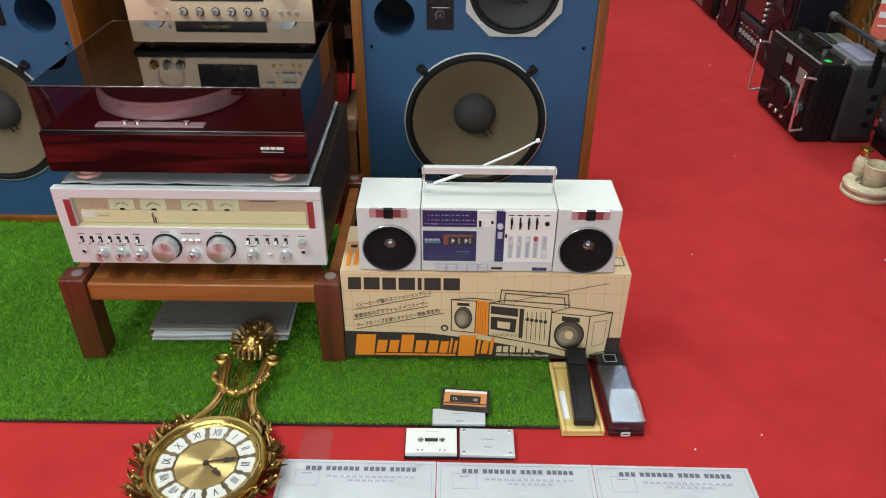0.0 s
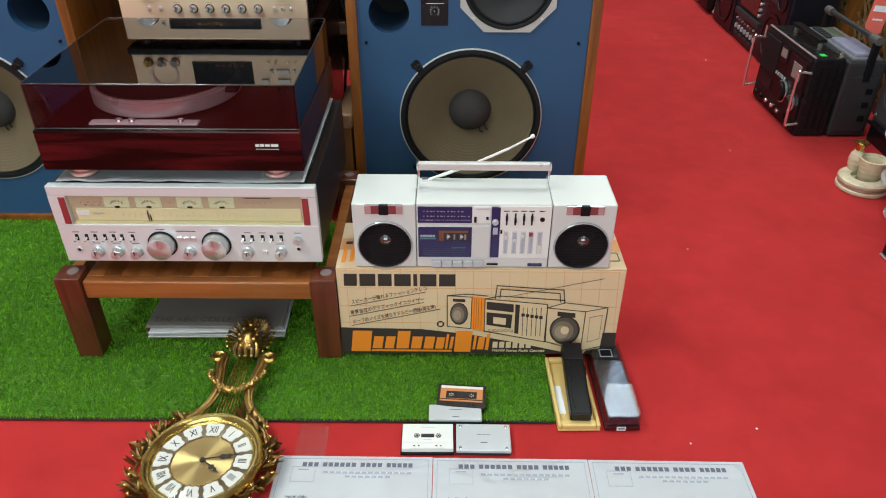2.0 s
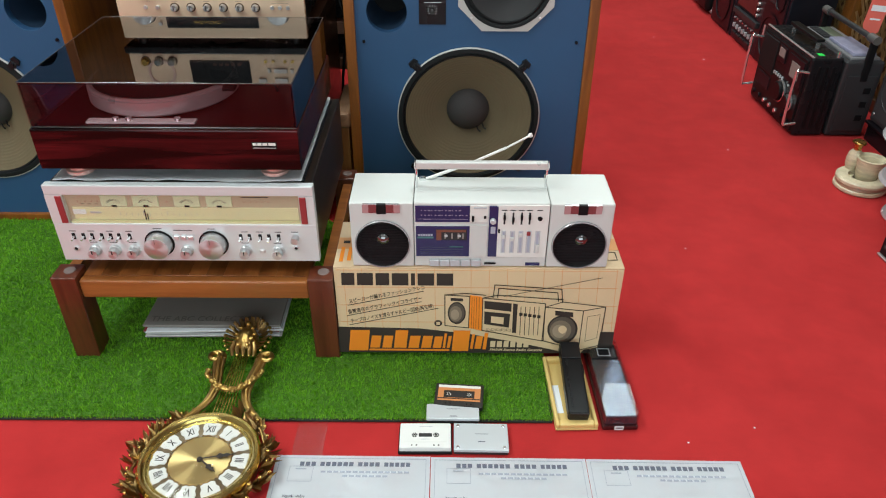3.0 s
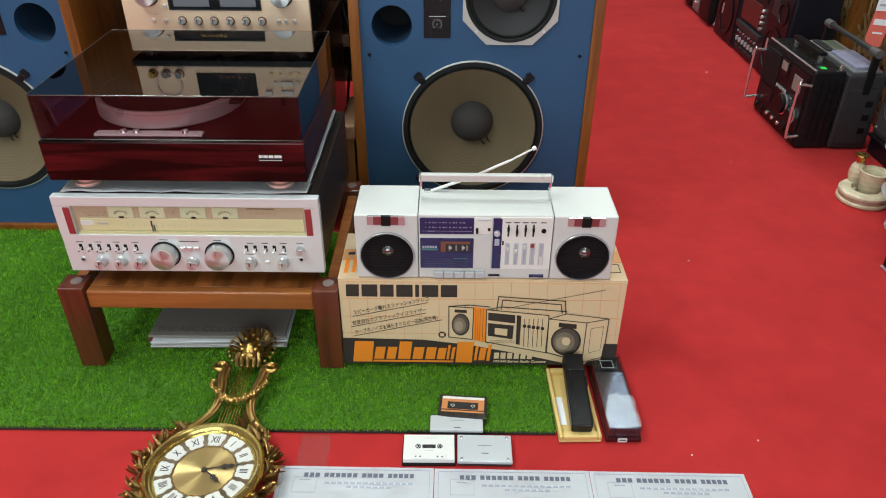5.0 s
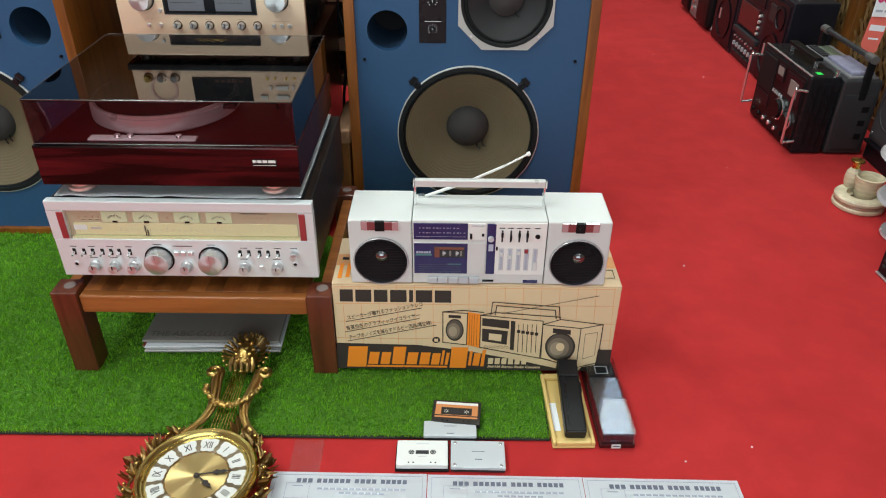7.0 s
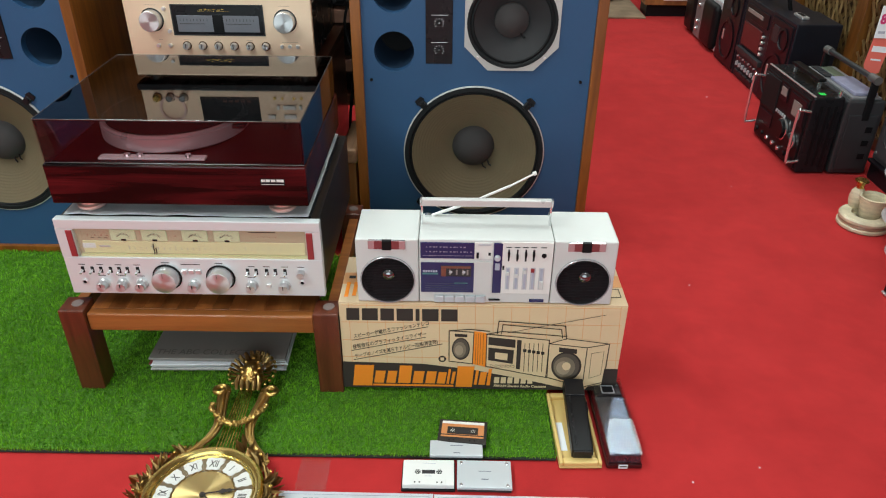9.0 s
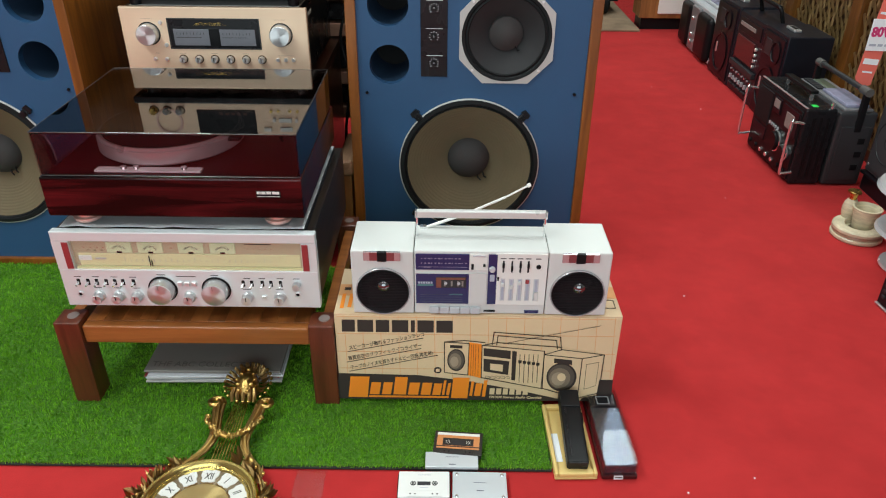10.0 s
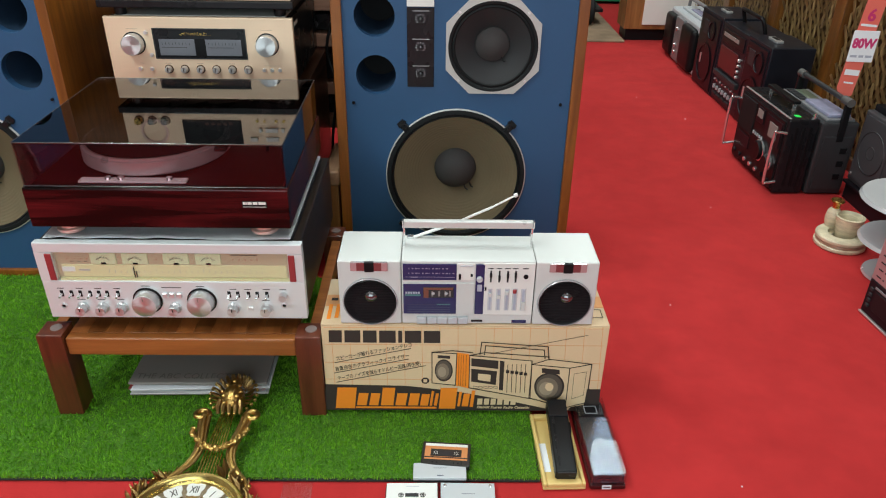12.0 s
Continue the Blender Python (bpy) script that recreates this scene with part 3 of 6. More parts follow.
# ---- stereo receiver ----
def receiver():
    W, Hh, D = 0.268, 0.178, 0.46
    r = thing("stereo_receiver", pose(-.540, 1.296, 0.245, 0, 0, 0), "silver stereo receiver with lit dial on wooden bench", "receiver")
    part("case", bx(-W + .004, W - .004, .012, D, 0.004, Hh - .004, .002), CASEBROWN, r, "dark veneered case")
    part("case_top", bx(-W + .02, W - .02, .02, D - .02, Hh - .004, Hh, .001, 1), BLACK, r)
    # face with dial opening: frame of four bars round the window
    zx0, zx1, zz0, zz1 = -W + .034, W - .030, .090, .156
    face = part("faceplate", merged([bx(-W, W, -.006, .012, 0, zz0, .002), bx(-W, W, -.006, .012, zz1, Hh, .002), bx(-W, zx0, -.006, .012, zz0 + .0001, zz1 - .0001), bx(zx1, W, -.006, .012, zz0 + .0001, zz1 - .0001)]), FACEPLATE, r, "brushed aluminium faceplate")
    dial = part("dial_plate", bx(zx0, zx1, .004, .010, zz0, zz1), TANPLATE, r, "tan tuning dial behind glass")
    part("dial_strip", bx(zx0 + .010, zx1 - .006, .0025, .0045, zz0 + .006, zz0 + .034, .0005, 1), DIAL, dial, "yellow lit tuning scale")
    part("dial_bottom_edge", bx(zx0 + .004, zx1, -.003, .004, zz0, zz0 + .004), DIAL, dial)
    for k, mx_ in enumerate((-.137, -.073, .010, .075)):
        mt = part("level_meter", bx(mx_ - .026, mx_ + .026, .0015, .0045, zz1 - .030, zz1 - .005, .001, 1), METER, dial, "pale level meter")
        part("needle_hub", bx(mx_ - .005, mx_ + .005, .0006, .0016, zz1 - .030, zz1 - .026), BLACK, mt)
        part("scale_arc", merged([turned(bx(-.0004, .0004, .0008, .0016, .014, .018), pose(mx_, 0, zz1 - .030, 0, a, 0)) for a in range(-50, 51, 10)]), GREYPL, mt)
    part("indicator", merged([bx(x - .001, x + .001, .003, .0042, zz1 - .020, zz1 - .018) for x in (-.21, -.195, -.182, -.17, -.16, -.03, .125, .138, .150, .162, .174)]), REDTRIM, dial)
    part("printed_marks", bars([(-.205 + k * .014, -.199 + k * .014, zz1 - .026, zz1 - .0245) for k in range(4)] + [(.12, .175, zz1 - .009, zz1 - .007)], .0042), INK, dial)
    part("scale_ticks", bars([(-.13 + k * .012, -.1292 + k * .012, zz0 + .015, zz0 + (.021 if k % 4 else .025)) for k in range(27)], .0024), PRINT_PALE, dial)
    part("sticker", bx(-.224, -.198, .0015, .0025, zz0 + .018, zz0 + .029), PAPER, dial, "small white sticker")
    part("sticker_small", bx(-.190, -.168, .0015, .0025, zz0 + .020, zz0 + .024), SILVERPL, dial)
    for nx in (-.0788, -.0745):
        part("tuning_needle", bx(nx, nx + .0009, -.001, .002, zz0 + .006, zz0 + (.030 if nx < -.076 else .020)), GREYPL, dial)
    part("dial_glass", bx(zx0 + .0005, zx1 - .0005, -.0045, -.0035, zz0 + .0005, zz1 - .0005), LENS, r)
    for sx0, sx1 in ((-W + .020, -W + .033), (W - .029, W - .016)):
        part("end_trim", bx(sx0, sx1, -.0085, -.0055, zz0 + .002, zz1 - .002, .001, 1), REDTRIM, r, "dark red vertical trim")

    def knob(x, z, rad, dep, cls="knob"):
        k = part(cls, disc_front(x, -.006, z, [(0, dep - .001), (rad * .93, dep - .001), (rad * .97, dep - .0015), (rad, dep - .004), (rad, .006), (rad * 1.04, .004), (rad * 1.04, 0)], 40), KNOBSPIN, r, "", True)
        return k

    for x in (-.060, .052):
        k = knob(x, .044, .0255, .026, "tuning_knob")
        part("knob_collar", disc_front(x, -.006, .044, [(.0275, .003), (.0305, .002), (.0305, 0)], 40), BLACK, k)
        part("pointer", bx(x - .0005, x + .0005, -.0322, -.0312, .056, .067), GREYSLEEVE, k)
    for x, z in ((-.197, .026), (-.156, .026), (-.116, .026), (-.006, .026), (.116, .026), (.184, .026)):
        k = knob(x, z, .0105, .020)
        part("knob_skirt", disc_front(x, -.006, z, [(.0108, .006), (.0125, .004), (.013, 0)], 28), KNOB, k)
        part("pointer", bx(x - .0007, x + .0007, -.0266, -.0250, z + .001, z + .009), GREYPL, k)
    for x in (-.234, -.214, -.196, -.176, -.158, -.141, -.119, .110, .128, .150, .168, .188):
        sw = part("toggle_switch", bx(x - .0035, x + .0035, -.0075, -.004, .052, .067, .001, 1), BLACK, r, "small black toggle switch")
        part("lever", turned(bx(-.0022, .0022, -.013, 0, -.002, .002, .0008, 1), pose(x, -.007, .060, 14)), CHROME, sw)
    for x in (-.0215, -.007, .0075):
        part("push_button", bx(x - .0055, x + .0055, -.011, -.005, .053, .063, .001, 1), KNOB, r)
    part("push_button", bx(.146, .156, -.010, -.005, .022, .030, .001, 1), KNOB, r)
    k = knob(.222, .058, .008, .016)
    for x, z in ((-.236, .030), (.222, .034)):
        jack = part("jack", disc_front(x, -.006, z, [(.0038, .001), (.0040, .003), (.0056, .0025), (.0058, 0)], 20), KNOB, r)
        part("jack_hole", disc_front(x, -.006, z, [(.0, .0012), (.0039, .0012), (.0039, 0)], 20), BLACK, jack)
    print_each("printed_label", [(x - .007, x + .007, .0715, .073) for x in (-.234, -.196, -.158, -.119, .119, .150, .188, .222)] + [(x - .008, x + .008, .0445, .0458) for x in (-.197, -.156, -.116, .116, .184)] + [(-.027, .013, .0745, .076), (-.068, -.050, .078, .0795), (.044, .060, .078, .0795)], -.006, GREYPL, r)
    for fx in (-.22, .22):
        for fy in (.05, .40):
            part("foot", lathe([(.02, 0), (.022, -.022), (0, -.022)], 24, pose(fx, fy, .004)), BLACK, r)


receiver()


def foam_sheet():
    bm = bmesh.new()
    nx, ny = 60, 30
    g = [[None] * (ny + 1) for _ in range(nx + 1)]
    for i in range(nx + 1):
        for j in range(ny + 1):
            x = -.79 + .495 * i / nx
            y = 1.303 + .44 * j / ny
            edge = max(0, 1 - j / 3)
            z = .4285 + .0035 * noise.noise(Vector((x * 16, y * 12, 3))) + edge * .002 * noise.noise(Vector((x * 30, 0, 7)))
            g[i][j] = bm.verts.new((x, y + edge * .006 * noise.noise(Vector((x * 9, 5, 0))), max(z, .4245)))
    for i in range(nx):
        for j in range(ny):
            bm.faces.new((g[i][j], g[i + 1][j], g[i + 1][j + 1], g[i][j + 1]))
    bmesh.ops.solidify(bm, geom=bm.faces[:], thickness=-0.0022)
    ob = part("packing_sheet", bm, FOAM, None, smooth=True)
    tagged(ob, "thin rumpled white foam packing sheet on the receiver", "packing sheet")


foam_sheet()


# ---- turntable ----
def turntable():
    t = thing("turntable", pose(-.546, 1.300, 0.434), "glossy rosewood turntable with closed smoked dust cover", "turntable")
    W, D = .255, .437
    part("plinth", bx(-W, W, 0, D, .020, .104, .003), ROSEWOOD, t, "dark red rosewood plinth")
    part("deck", bx(-W + .012, W - .012, .012, D - .012, .104, .1055), DECKWOOD, t)
    for fx in (-.195, .195):
        for fy in (.035, .39):
            part("foot", lathe([(0, 0), (.026, 0), (.028, .003), (.028, .008), (.022, .010), (.022, .020)], 36, pose(fx, fy, 0)), COPPERFOOT, t, "copper-toned round foot", True)
    px, py = -.054, .196
    pl = part("platter", lathe([(0, .136), (.138, .136), (.143, .139), (.146, .139), (.1475, .137), (.1475, .133), (.1505, .132), (.1505, .106), (.145, .102), (0, .102)], 96, pose(px, py, .006)), PLATTER, t, "polished metal platter", True)
    part("rubber_mat", lathe([(0, .1395), (.139, .1395), (.140, .136)], 72, pose(px, py, .006)), GASKET, pl)
    part("spindle", lathe([(0, .160), (.0025, .159), (.0036, .14)], 12, pose(px, py, 0)), CHROME, pl)
    part("strobe_plate", bx(-.155, .055, .022, .043, .1055, .110, .002), FOAM, t, "pale metal control strip")
    for bx_ in (-.10, -.075, .02):
        part("push_button", lathe([(0, .115), (.006, .115), (.007, .110)], 20, pose(bx_, .033, 0)), CHROME, t)
    arm = part("tonearm", tube(smooth_path([(.142, .36, .164), (.150, .25, .164), (.146, .17, .162), (.112, .105, .157)]), .0045, 10), CHROME, t, "slim chrome tonearm", True)
    part("arm_base", lathe([(0, .178), (.005, .177), (.015, .156), (.018, .14), (.018, .118), (.034, .116), (.034, .1055)], 36, pose(.145, .345, 0)), STEEL, arm, smooth=True)
    cw = part("counterweight", disc_front(.186, .352, .160, [(0, .004), (.004, .004), (.005, .001), (.012, .001), (.013, 0), (.013, -.03), (0, -.03)], 28), STEEL, arm, smooth=True)
    part("weight_hub", disc_front(.186, .352, .160, [(0, .006), (.0035, .006), (.0038, .003)], 16), BLACK, cw)
    part("arm_rest", bx(.176, .184, .19, .20, .1055, .148, .002), BLACK, arm)
    part("headshell", bx(.098, .122, .085, .112, .148, .156, .002), BLACK, arm)
    # dust cover: five thin panels
    C = W - .002
    z0, z1, th = .105, .195, .004
    cv = part("dust_cover", bx(-C, C, .006, D - .02, z1 - th, z1, .0012, 1), SMOKE_TOP_DIMMED, t, "smoked clear acrylic dust cover")
    for p, q in (((-C, .006), (C, .006)), ((-C, D - .02), (C, D - .02)), ((-C, .006), (-C, D - .02)), ((C, .006), (C, D - .02))):
        part("cover_edge", tube([(*p, z1 - .0006), (*q, z1 - .0006)], .0008, 6), ACRYLIC_EDGE, cv, "polished acrylic edge")
    part("cover_edge", tube([(-C, .0055, z0 + .001), (C, .0055, z0 + .001)], .0009, 6), ACRYLIC_EDGE, cv)
    # side panes are the same acrylic, with the grazing loss in their tint
    for pane, mt in (((-C, C, .006, .006 + th), SMOKE), ((-C, C, D - .02 - th, D - .02), SMOKE), ((-C, -C + th, .0101, D - .0241), SMOKE_SIDE_DIMMED), ((C - th, C, .0101, D - .0241), SMOKE_SIDE_DIMMED)):
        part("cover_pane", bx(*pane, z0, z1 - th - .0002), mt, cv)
    # the lid rises slightly towards its hinges
    cv.matrix_basis = pose(0, .006, z1, 0.45) @ pose(0, -.006, -z1)
    badge = part("badge", bx(.165, .213, -.0016, 0, .066, .080, .0005, 1), BLACK, t, "small black and silver badge")
    part("badge_mark", bars([(.167, .172, .0735, .079), (.1725, .1745, .0735, .079), (.176, .184, .0735, .079), (.186, .195, .0735, .079), (.197, .211, .0735, .079), (.167, .211, .068, .069)], -.0016), ENAMEL, badge)


turntable()


BRONZE = surf("dark_bronze_collar", (0.10, 0.055, 0.03), 0.35, 0.6)
PALE_GILT = surf("pale_brown_print", (0.42, 0.30, 0.20), 0.6)
METERGREY = surf("meter_grey", (0.15, 0.155, 0.18), 0.4, var=0.08)


# ---- gold integrated amplifier on a rack behind ----
def amplifier():
    a = thing("integrated_amplifier", pose(-.600, 1.888, 0.552), "champagne gold integrated amplifier with twin power meters", "amplifier")
    W, Z0, Z1 = .2355, .013, .186
    part("case", bx(-W + .006, W - .006, .012, .40, Z0 + .002, Z1 - .003, .002), SATIN_BLACK, a, "black metal case")
    # white colour stands in for the bright sheen on the reflecting case top
    part("case_top", bx(-W + .02, W - .02, .02, .38, Z1 - .003, Z1, .001, 1), ENAMEL, a)
    part("side_label", bx(W - .0061, W - .0055, .05, .10, .155, .165), ENAMEL, a, "small white side label")
    part("faceplate", bx(-W, W, -.004, .012, Z0, Z1, .003), CHAMPAGNE, a, "champagne brushed faceplate")
    d = part("meter_window", bx(-.115, .112, -.0052, -.003, .085, .156, .0008, 1), SATIN_BLACK, a, "dark glass meter window")
    for x in (-.105, .012):
        mt = part("power_meter", bx(x, x + .090, -.006, -.005, .091, .132, .0005, 1), METERGREY, d, "grey power meter face")
        part("meter_scale", bars([(x + .008 + k * .0085, x + .009 + k * .0085, .118, .124) for k in range(9)] + [(x + .006, x + .07, .111, .112)], -.006), INK, mt)
    part("window_rim", merged([bx(-.118, .115, -.0058, -.0042, .156, .159), bx(-.118, .115, -.0058, -.0042, .082, .085), bx(-.118, -.115, -.0058, -.0042, .0851, .1559), bx(.112, .115, -.0058, -.0042, .0851, .1559)]), GREYPL, d)
    part("meter_divider", bx(-.0145, .0115, -.0062, -.005, .089, .134, .0005, 1), BLACK, d)
    part("gold_script", bars([(-.045 + k * .011, -.037 + k * .011, .145 + .002 * (k % 2), .1465 + .002 * (k % 2)) for k in range(6)] + [(-.05, .03, .1425, .1432)], -.0052), BRASS, d)
    for x in (-.168, .168):
        k = part("main_knob", disc_front(x, -.004, .120, [(0, .024), (.024, .024), (.0255, .0225), (.026, .004), (.027, 0)], 48), KNOBSPIN, a, "large silver knob", True)
        part("knob_collar", disc_front(x, -.004, .120, [(.0265, .002), (.029, .0012), (.029, 0)], 48), SATIN_BLACK, k)
    for k in range(6):
        kn = part("small_knob", disc_front(-.090 + k * .0405, -.004, .056, [(0, .014), (.007, .014), (.008, .012), (.0085, .003), (.0095, 0)], 24), KNOBSPIN, a, "", True)
        part("knob_collar", disc_front(-.090 + k * .0405, -.004, .056, [(.009, .002), (.0112, .001), (.0112, 0)], 24), BRONZE, kn)
        part("pointer", bx(-.0907 + k * .0405, -.0893 + k * .0405, -.0188, -.0178, .0525, .0635), INK, kn)
    for x, z in ((-.163, .056), (-.133, .056), (-.134, .148), (-.128, .092), (.154, .056), (.174, .056), (.194, .056)):
        part("push_button", disc_front(x, -.004, z, [(0, .006), (.004, .006), (.005, .004), (.005, 0)], 16), KNOB, a, "", True)
    print_each("printed_label", [(-.098 + k * .0405, -.082 + k * .0405, .070, .0709) for k in range(6) if k % 2 == 0] + [(-.182, -.154, .1560, .1568), (.154, .182, .1560, .1568), (-.160, -.150, .070, .0708), (.154, .196, .066, .0668)], -.004, PALE_GILT, a)
    for fx in (-.19, .19):
        for fy in (.05, .34):
            part("foot", lathe([(0, 0), (.022, 0), (.024, .014)], 24, pose(fx, fy, 0)), BLACK, a)


amplifier()


WINE_GLOW = surf("dim_red_segments", (0.10, 0.03, 0.02), 0.4)


def upper_deck():
    a = thing("cassette_deck", pose(-.600, 1.888, 0.738), "champagne gold cassette deck stacked on the amplifier", "cassette deck")
    W = .2355
    part("base_plate", bx(-W - .006, W + .006, -.01, .36, .022, .040, .003), SATIN_BLACK, a, "black base plate")
    part("case", bx(-W + .004, W - .004, .012, .34, .040, .168, .002), SATIN_BLACK, a)
    part("faceplate", bx(-W, W, -.004, .012, .041, .170, .003), CHAMPAGNE, a, "champagne brushed faceplate")
    d = part("display_window", bx(-.081, .076, -.006, -.003, .058, .128, .001, 1), SATIN_BLACK, a, "dark display window")
    part("display_marks", bars([(-.02 + k * .016, -.01 + k * .016, .066, .072) for k in range(5)], -.006), WINE_GLOW, d)
    for x, mt in ((-.194, BRASS), (-.159, CHROME), (-.124, CHROME)):
        k = part("small_knob", disc_front(x, -.004, .060, [(0, .018), (.008, .018), (.010, .014), (.010, 0)], 24), mt, a, "", True)
        part("knob_collar", disc_front(x, -.004, .060, [(.010, .002), (.0125, .001), (.0125, 0)], 24), BRONZE, k)
    # copper tone paints in the pinkish reflections of a glassy round dial
    part("dial_ring", disc_front(-.158, -.004, .092, [(.029, 0), (.030, .003), (.036, .003), (.037, 0)], 56), COPPERFOOT, a, "thin ring toned copper for pinkish reflections", True)
    for x0, x1, z0, z1 in ((.139, .173, .079, .091), (.139, .173, .105, .117), (.182, .190, .079, .091), (.122, .130, .079, .091), (.096, .116, .106, .117)):
        part("push_button", bx(x0, x1, -.010, -.003, z0, z1, .001, 1), ENAMEL, a, "white push button")
    for x in (.119, .139, .170, .190):
        part("indicator_button", disc_front(x, -.004, .060, [(0, .004), (.004, .004), (.004, 0)], 14), BRASS, a)
    for fx in (-.2, .2):
        for fy in (.03, .32):
            part("foot", lathe([(0, 0), (.014, 0), (.016, .022)], 24, pose(fx, fy, 0)), SATIN_BLACK, a)


upper_deck()


def stand_behind():
    s = thing("equipment_stand", pose(-.600, 1.86, 0), "dark wooden equipment stand under the gold amplifier", "stand")
    part("shelf", bx(-.25, .25, 0, .46, .527, .552, .002), DARKWOOD, s)
    part("shelf", bx(-.25, .25, 0, .46, .20, .225, .002), DARKWOOD, s)
    for x in (-.25, .222):
        part("side_board", bx(x, x + .028, .002, .458, 0, .5265, .002), DARKWOOD, s)


stand_behind()


# ---- printed carton ----
INK_GREY = surf("halftone_dark", (0.10, 0.08, 0.06), 0.7, var=0.2)
INK_MID = surf("halftone_mid", (0.22, 0.175, 0.12), 0.7, var=0.2)
INK_PALE = surf("halftone_pale", (0.36, 0.29, 0.20), 0.7, var=0.15)


def carton():
    W, D, Hh = 0.302, 0.182, 0.232
    c = thing("cardboard_carton", pose(0.061, 1.260, 0.019, 0, 0, 0), "worn printed cardboard carton for a portable stereo on green mat", "carton")
    part("body", bx(-W, W, 0, D, 0, Hh - .003, .003), CARD, c)
    part("top_flap", bx(-W, W, .001, D / 2 - .001, Hh - .003, Hh, .001, 1), CARD_TOP, c)
    part("top_flap", bx(-W, W, D / 2 + .001, D - .001, Hh - .003, Hh, .001, 1), CARD_TOP, c)
    part("packing_tape", bx(-W + .001, W - .001, D / 2 - .022, D / 2 + .022, Hh + .0002, Hh + .0007), GRIDLINE, c)

    def A(u, v):  # printed design units -> metres on the front
        v = float(np.interp(v, (0, 12, 60, 107, 149, 150), (0, 7, 54, 102, 149, 150)))
        return -W + 2 * W * (u - 8 * v / 150) / (511 - 24 * v / 150), Hh * (1 - v / 150)

    def flat(pts, lift):
        return prism([A(u, v) for u, v in pts], -lift, -lift + .0003)

    def stroke(pts, w, lift):
        out = []
        for (u0, v0), (u1, v1) in zip(pts, pts[1:]):
            p, q = Vector(A(u0, v0)), Vector(A(u1, v1))
            d = (q - p).normalized() * w
            nrm = Vector((-d.y, d.x)) * .5
            p, q = p - d * .4, q + d * .4
            out.append(prism([p + nrm, q + nrm, q - nrm, p - nrm], -lift, -lift + .0003))
        return out

    def block(q, lift, mt, name):
        part(name, flat(q, lift), mt, c)

    grid = []
    for k in range(16):
        u = 18 + k * 32
        grid += stroke([(u, 3), (u + (255 - u) * .02, 112 if u < 200 else 118)], .0009, .0004)
    for v in (7, 38, 69, 98):
        grid += stroke([(6, v), (500, v)], .0009, .0004)
    tagged(part("grid_print", merged(grid), GRIDLINE, c, "thin pale orange printed grid"), kind="stuff")
    band = [(6, 107), (150, 109), (235, 117), (330, 132), (420, 149), (3, 149)]
    part("black_band", flat(band, .0008), INK, c, "black printed band along the lower edge")
    part("black_corner", flat([(474, 113), (499, 113), (496, 149), (440, 149)], .0008), INK, c)
    # maker's mark as plain blocks
    blocks = []
    u = 14
    for w_ in (24, 29, 25, 30, 8, 30, 30):
        blocks.append((u, u + w_))
        u += w_ + 3.6
    for k, (u0, u1) in enumerate(blocks):
        block([(u0, 14.0), (u1 - 1, 14.0), (u1 - 1, 34.5), (u0, 34.5)], .0006, INK, "maker_mark")
    # orange mark as slanted blocks
    xs = [(23, 59, 112, 146), (61, 80, 121, 141), (83, 101, 121, 141), (104, 128, 112, 141), (130, 150, 121, 141), (153, 172, 121, 141), (174, 190, 122, 141), (191.5, 197.5, 117, 141), (199, 206, 121, 141), (208, 239, 112, 146), (241, 247.5, 118, 142), (249, 262, 121, 142), (263.5, 271, 116, 143)]
    for k, (u0, u1, v0, v1) in enumerate(xs):
        sl = 4
        block([(u0 + sl, v0), (u1 + sl - 1.5, v0), (u1 - 1.5, v1), (u0, v1)], .0012, ORANGE, "orange_mark")
    part("orange_underline", flat([(60, 142.8), (204, 143), (204, 146), (59, 145.8)], .0012), ORANGE, c)
    # slanted sales lines
    for (u, v, txt, ul) in ((26, 66, "スピーカーが離れるファッションテレコ", 132), (24, 84, "音質自在のグラフィックイコライザー", 130), (28, 100, "テープのノイズを減らすドルビー回路(再生時)", 156)):
        x, z = A(u, v)
        lettering("sales_line", txt, .0125, pose(x, -.0007, z, 90, 0, 0) @ pose(0, 0, 0, 0, 0, 13.6), INK, c, stretch=ul * .00118 / (len(txt) * .0125 * .93), shear=.15)
        part("underline", merged(stroke([(u - 2, v + 3.5), (u + ul, v + 3.5 - ul * .19)], .0016, .0006)), INK, c)
    x, z = A(276, 146)
    lettering("feature_line", "FM/AM Stereo Radio Cassette", .0095, pose(x, -.0014, z + .0015, 90), CARD, c, shear=.2, bold=.0002)
    part("model_mark", merged([flat([(278 + k * 12, 129), (287 + k * 12, 129), (286 + k * 12, 139), (277 + k * 12, 139)], .0012) for k in range(6)]), CARD, c, "pale model mark as plain blocks")
    cx, cz = A(184, 100)
    part("round_mark", disc_front(cx, 0, cz, [(0.0, .0006), (.0085, .0006), (.0085, 0)], 28), INK, c)
    part("round_mark_centre", bx(cx - .004, cx + .004, -.0011, -.0006, cz - .004, cz + .004), CARD, c)
    # line drawing of the stereo
    ink, fill = [], []
    part("drawn_body", merged([flat([(196, 50), (236, 48), (270, 52), (270, 110), (196, 106)], .0016), flat([(263, 55), (374, 62), (374, 128), (262, 110)], .0017), flat([(372, 70), (400, 58), (481, 68), (470, 138), (441, 143), (370, 126)], .0018)]), CARD, c)
    part("drawn_orange_side", flat([(240, 50), (262, 53), (262, 112), (238, 107)], .0021), ORANGE, c, "orange drawn side")
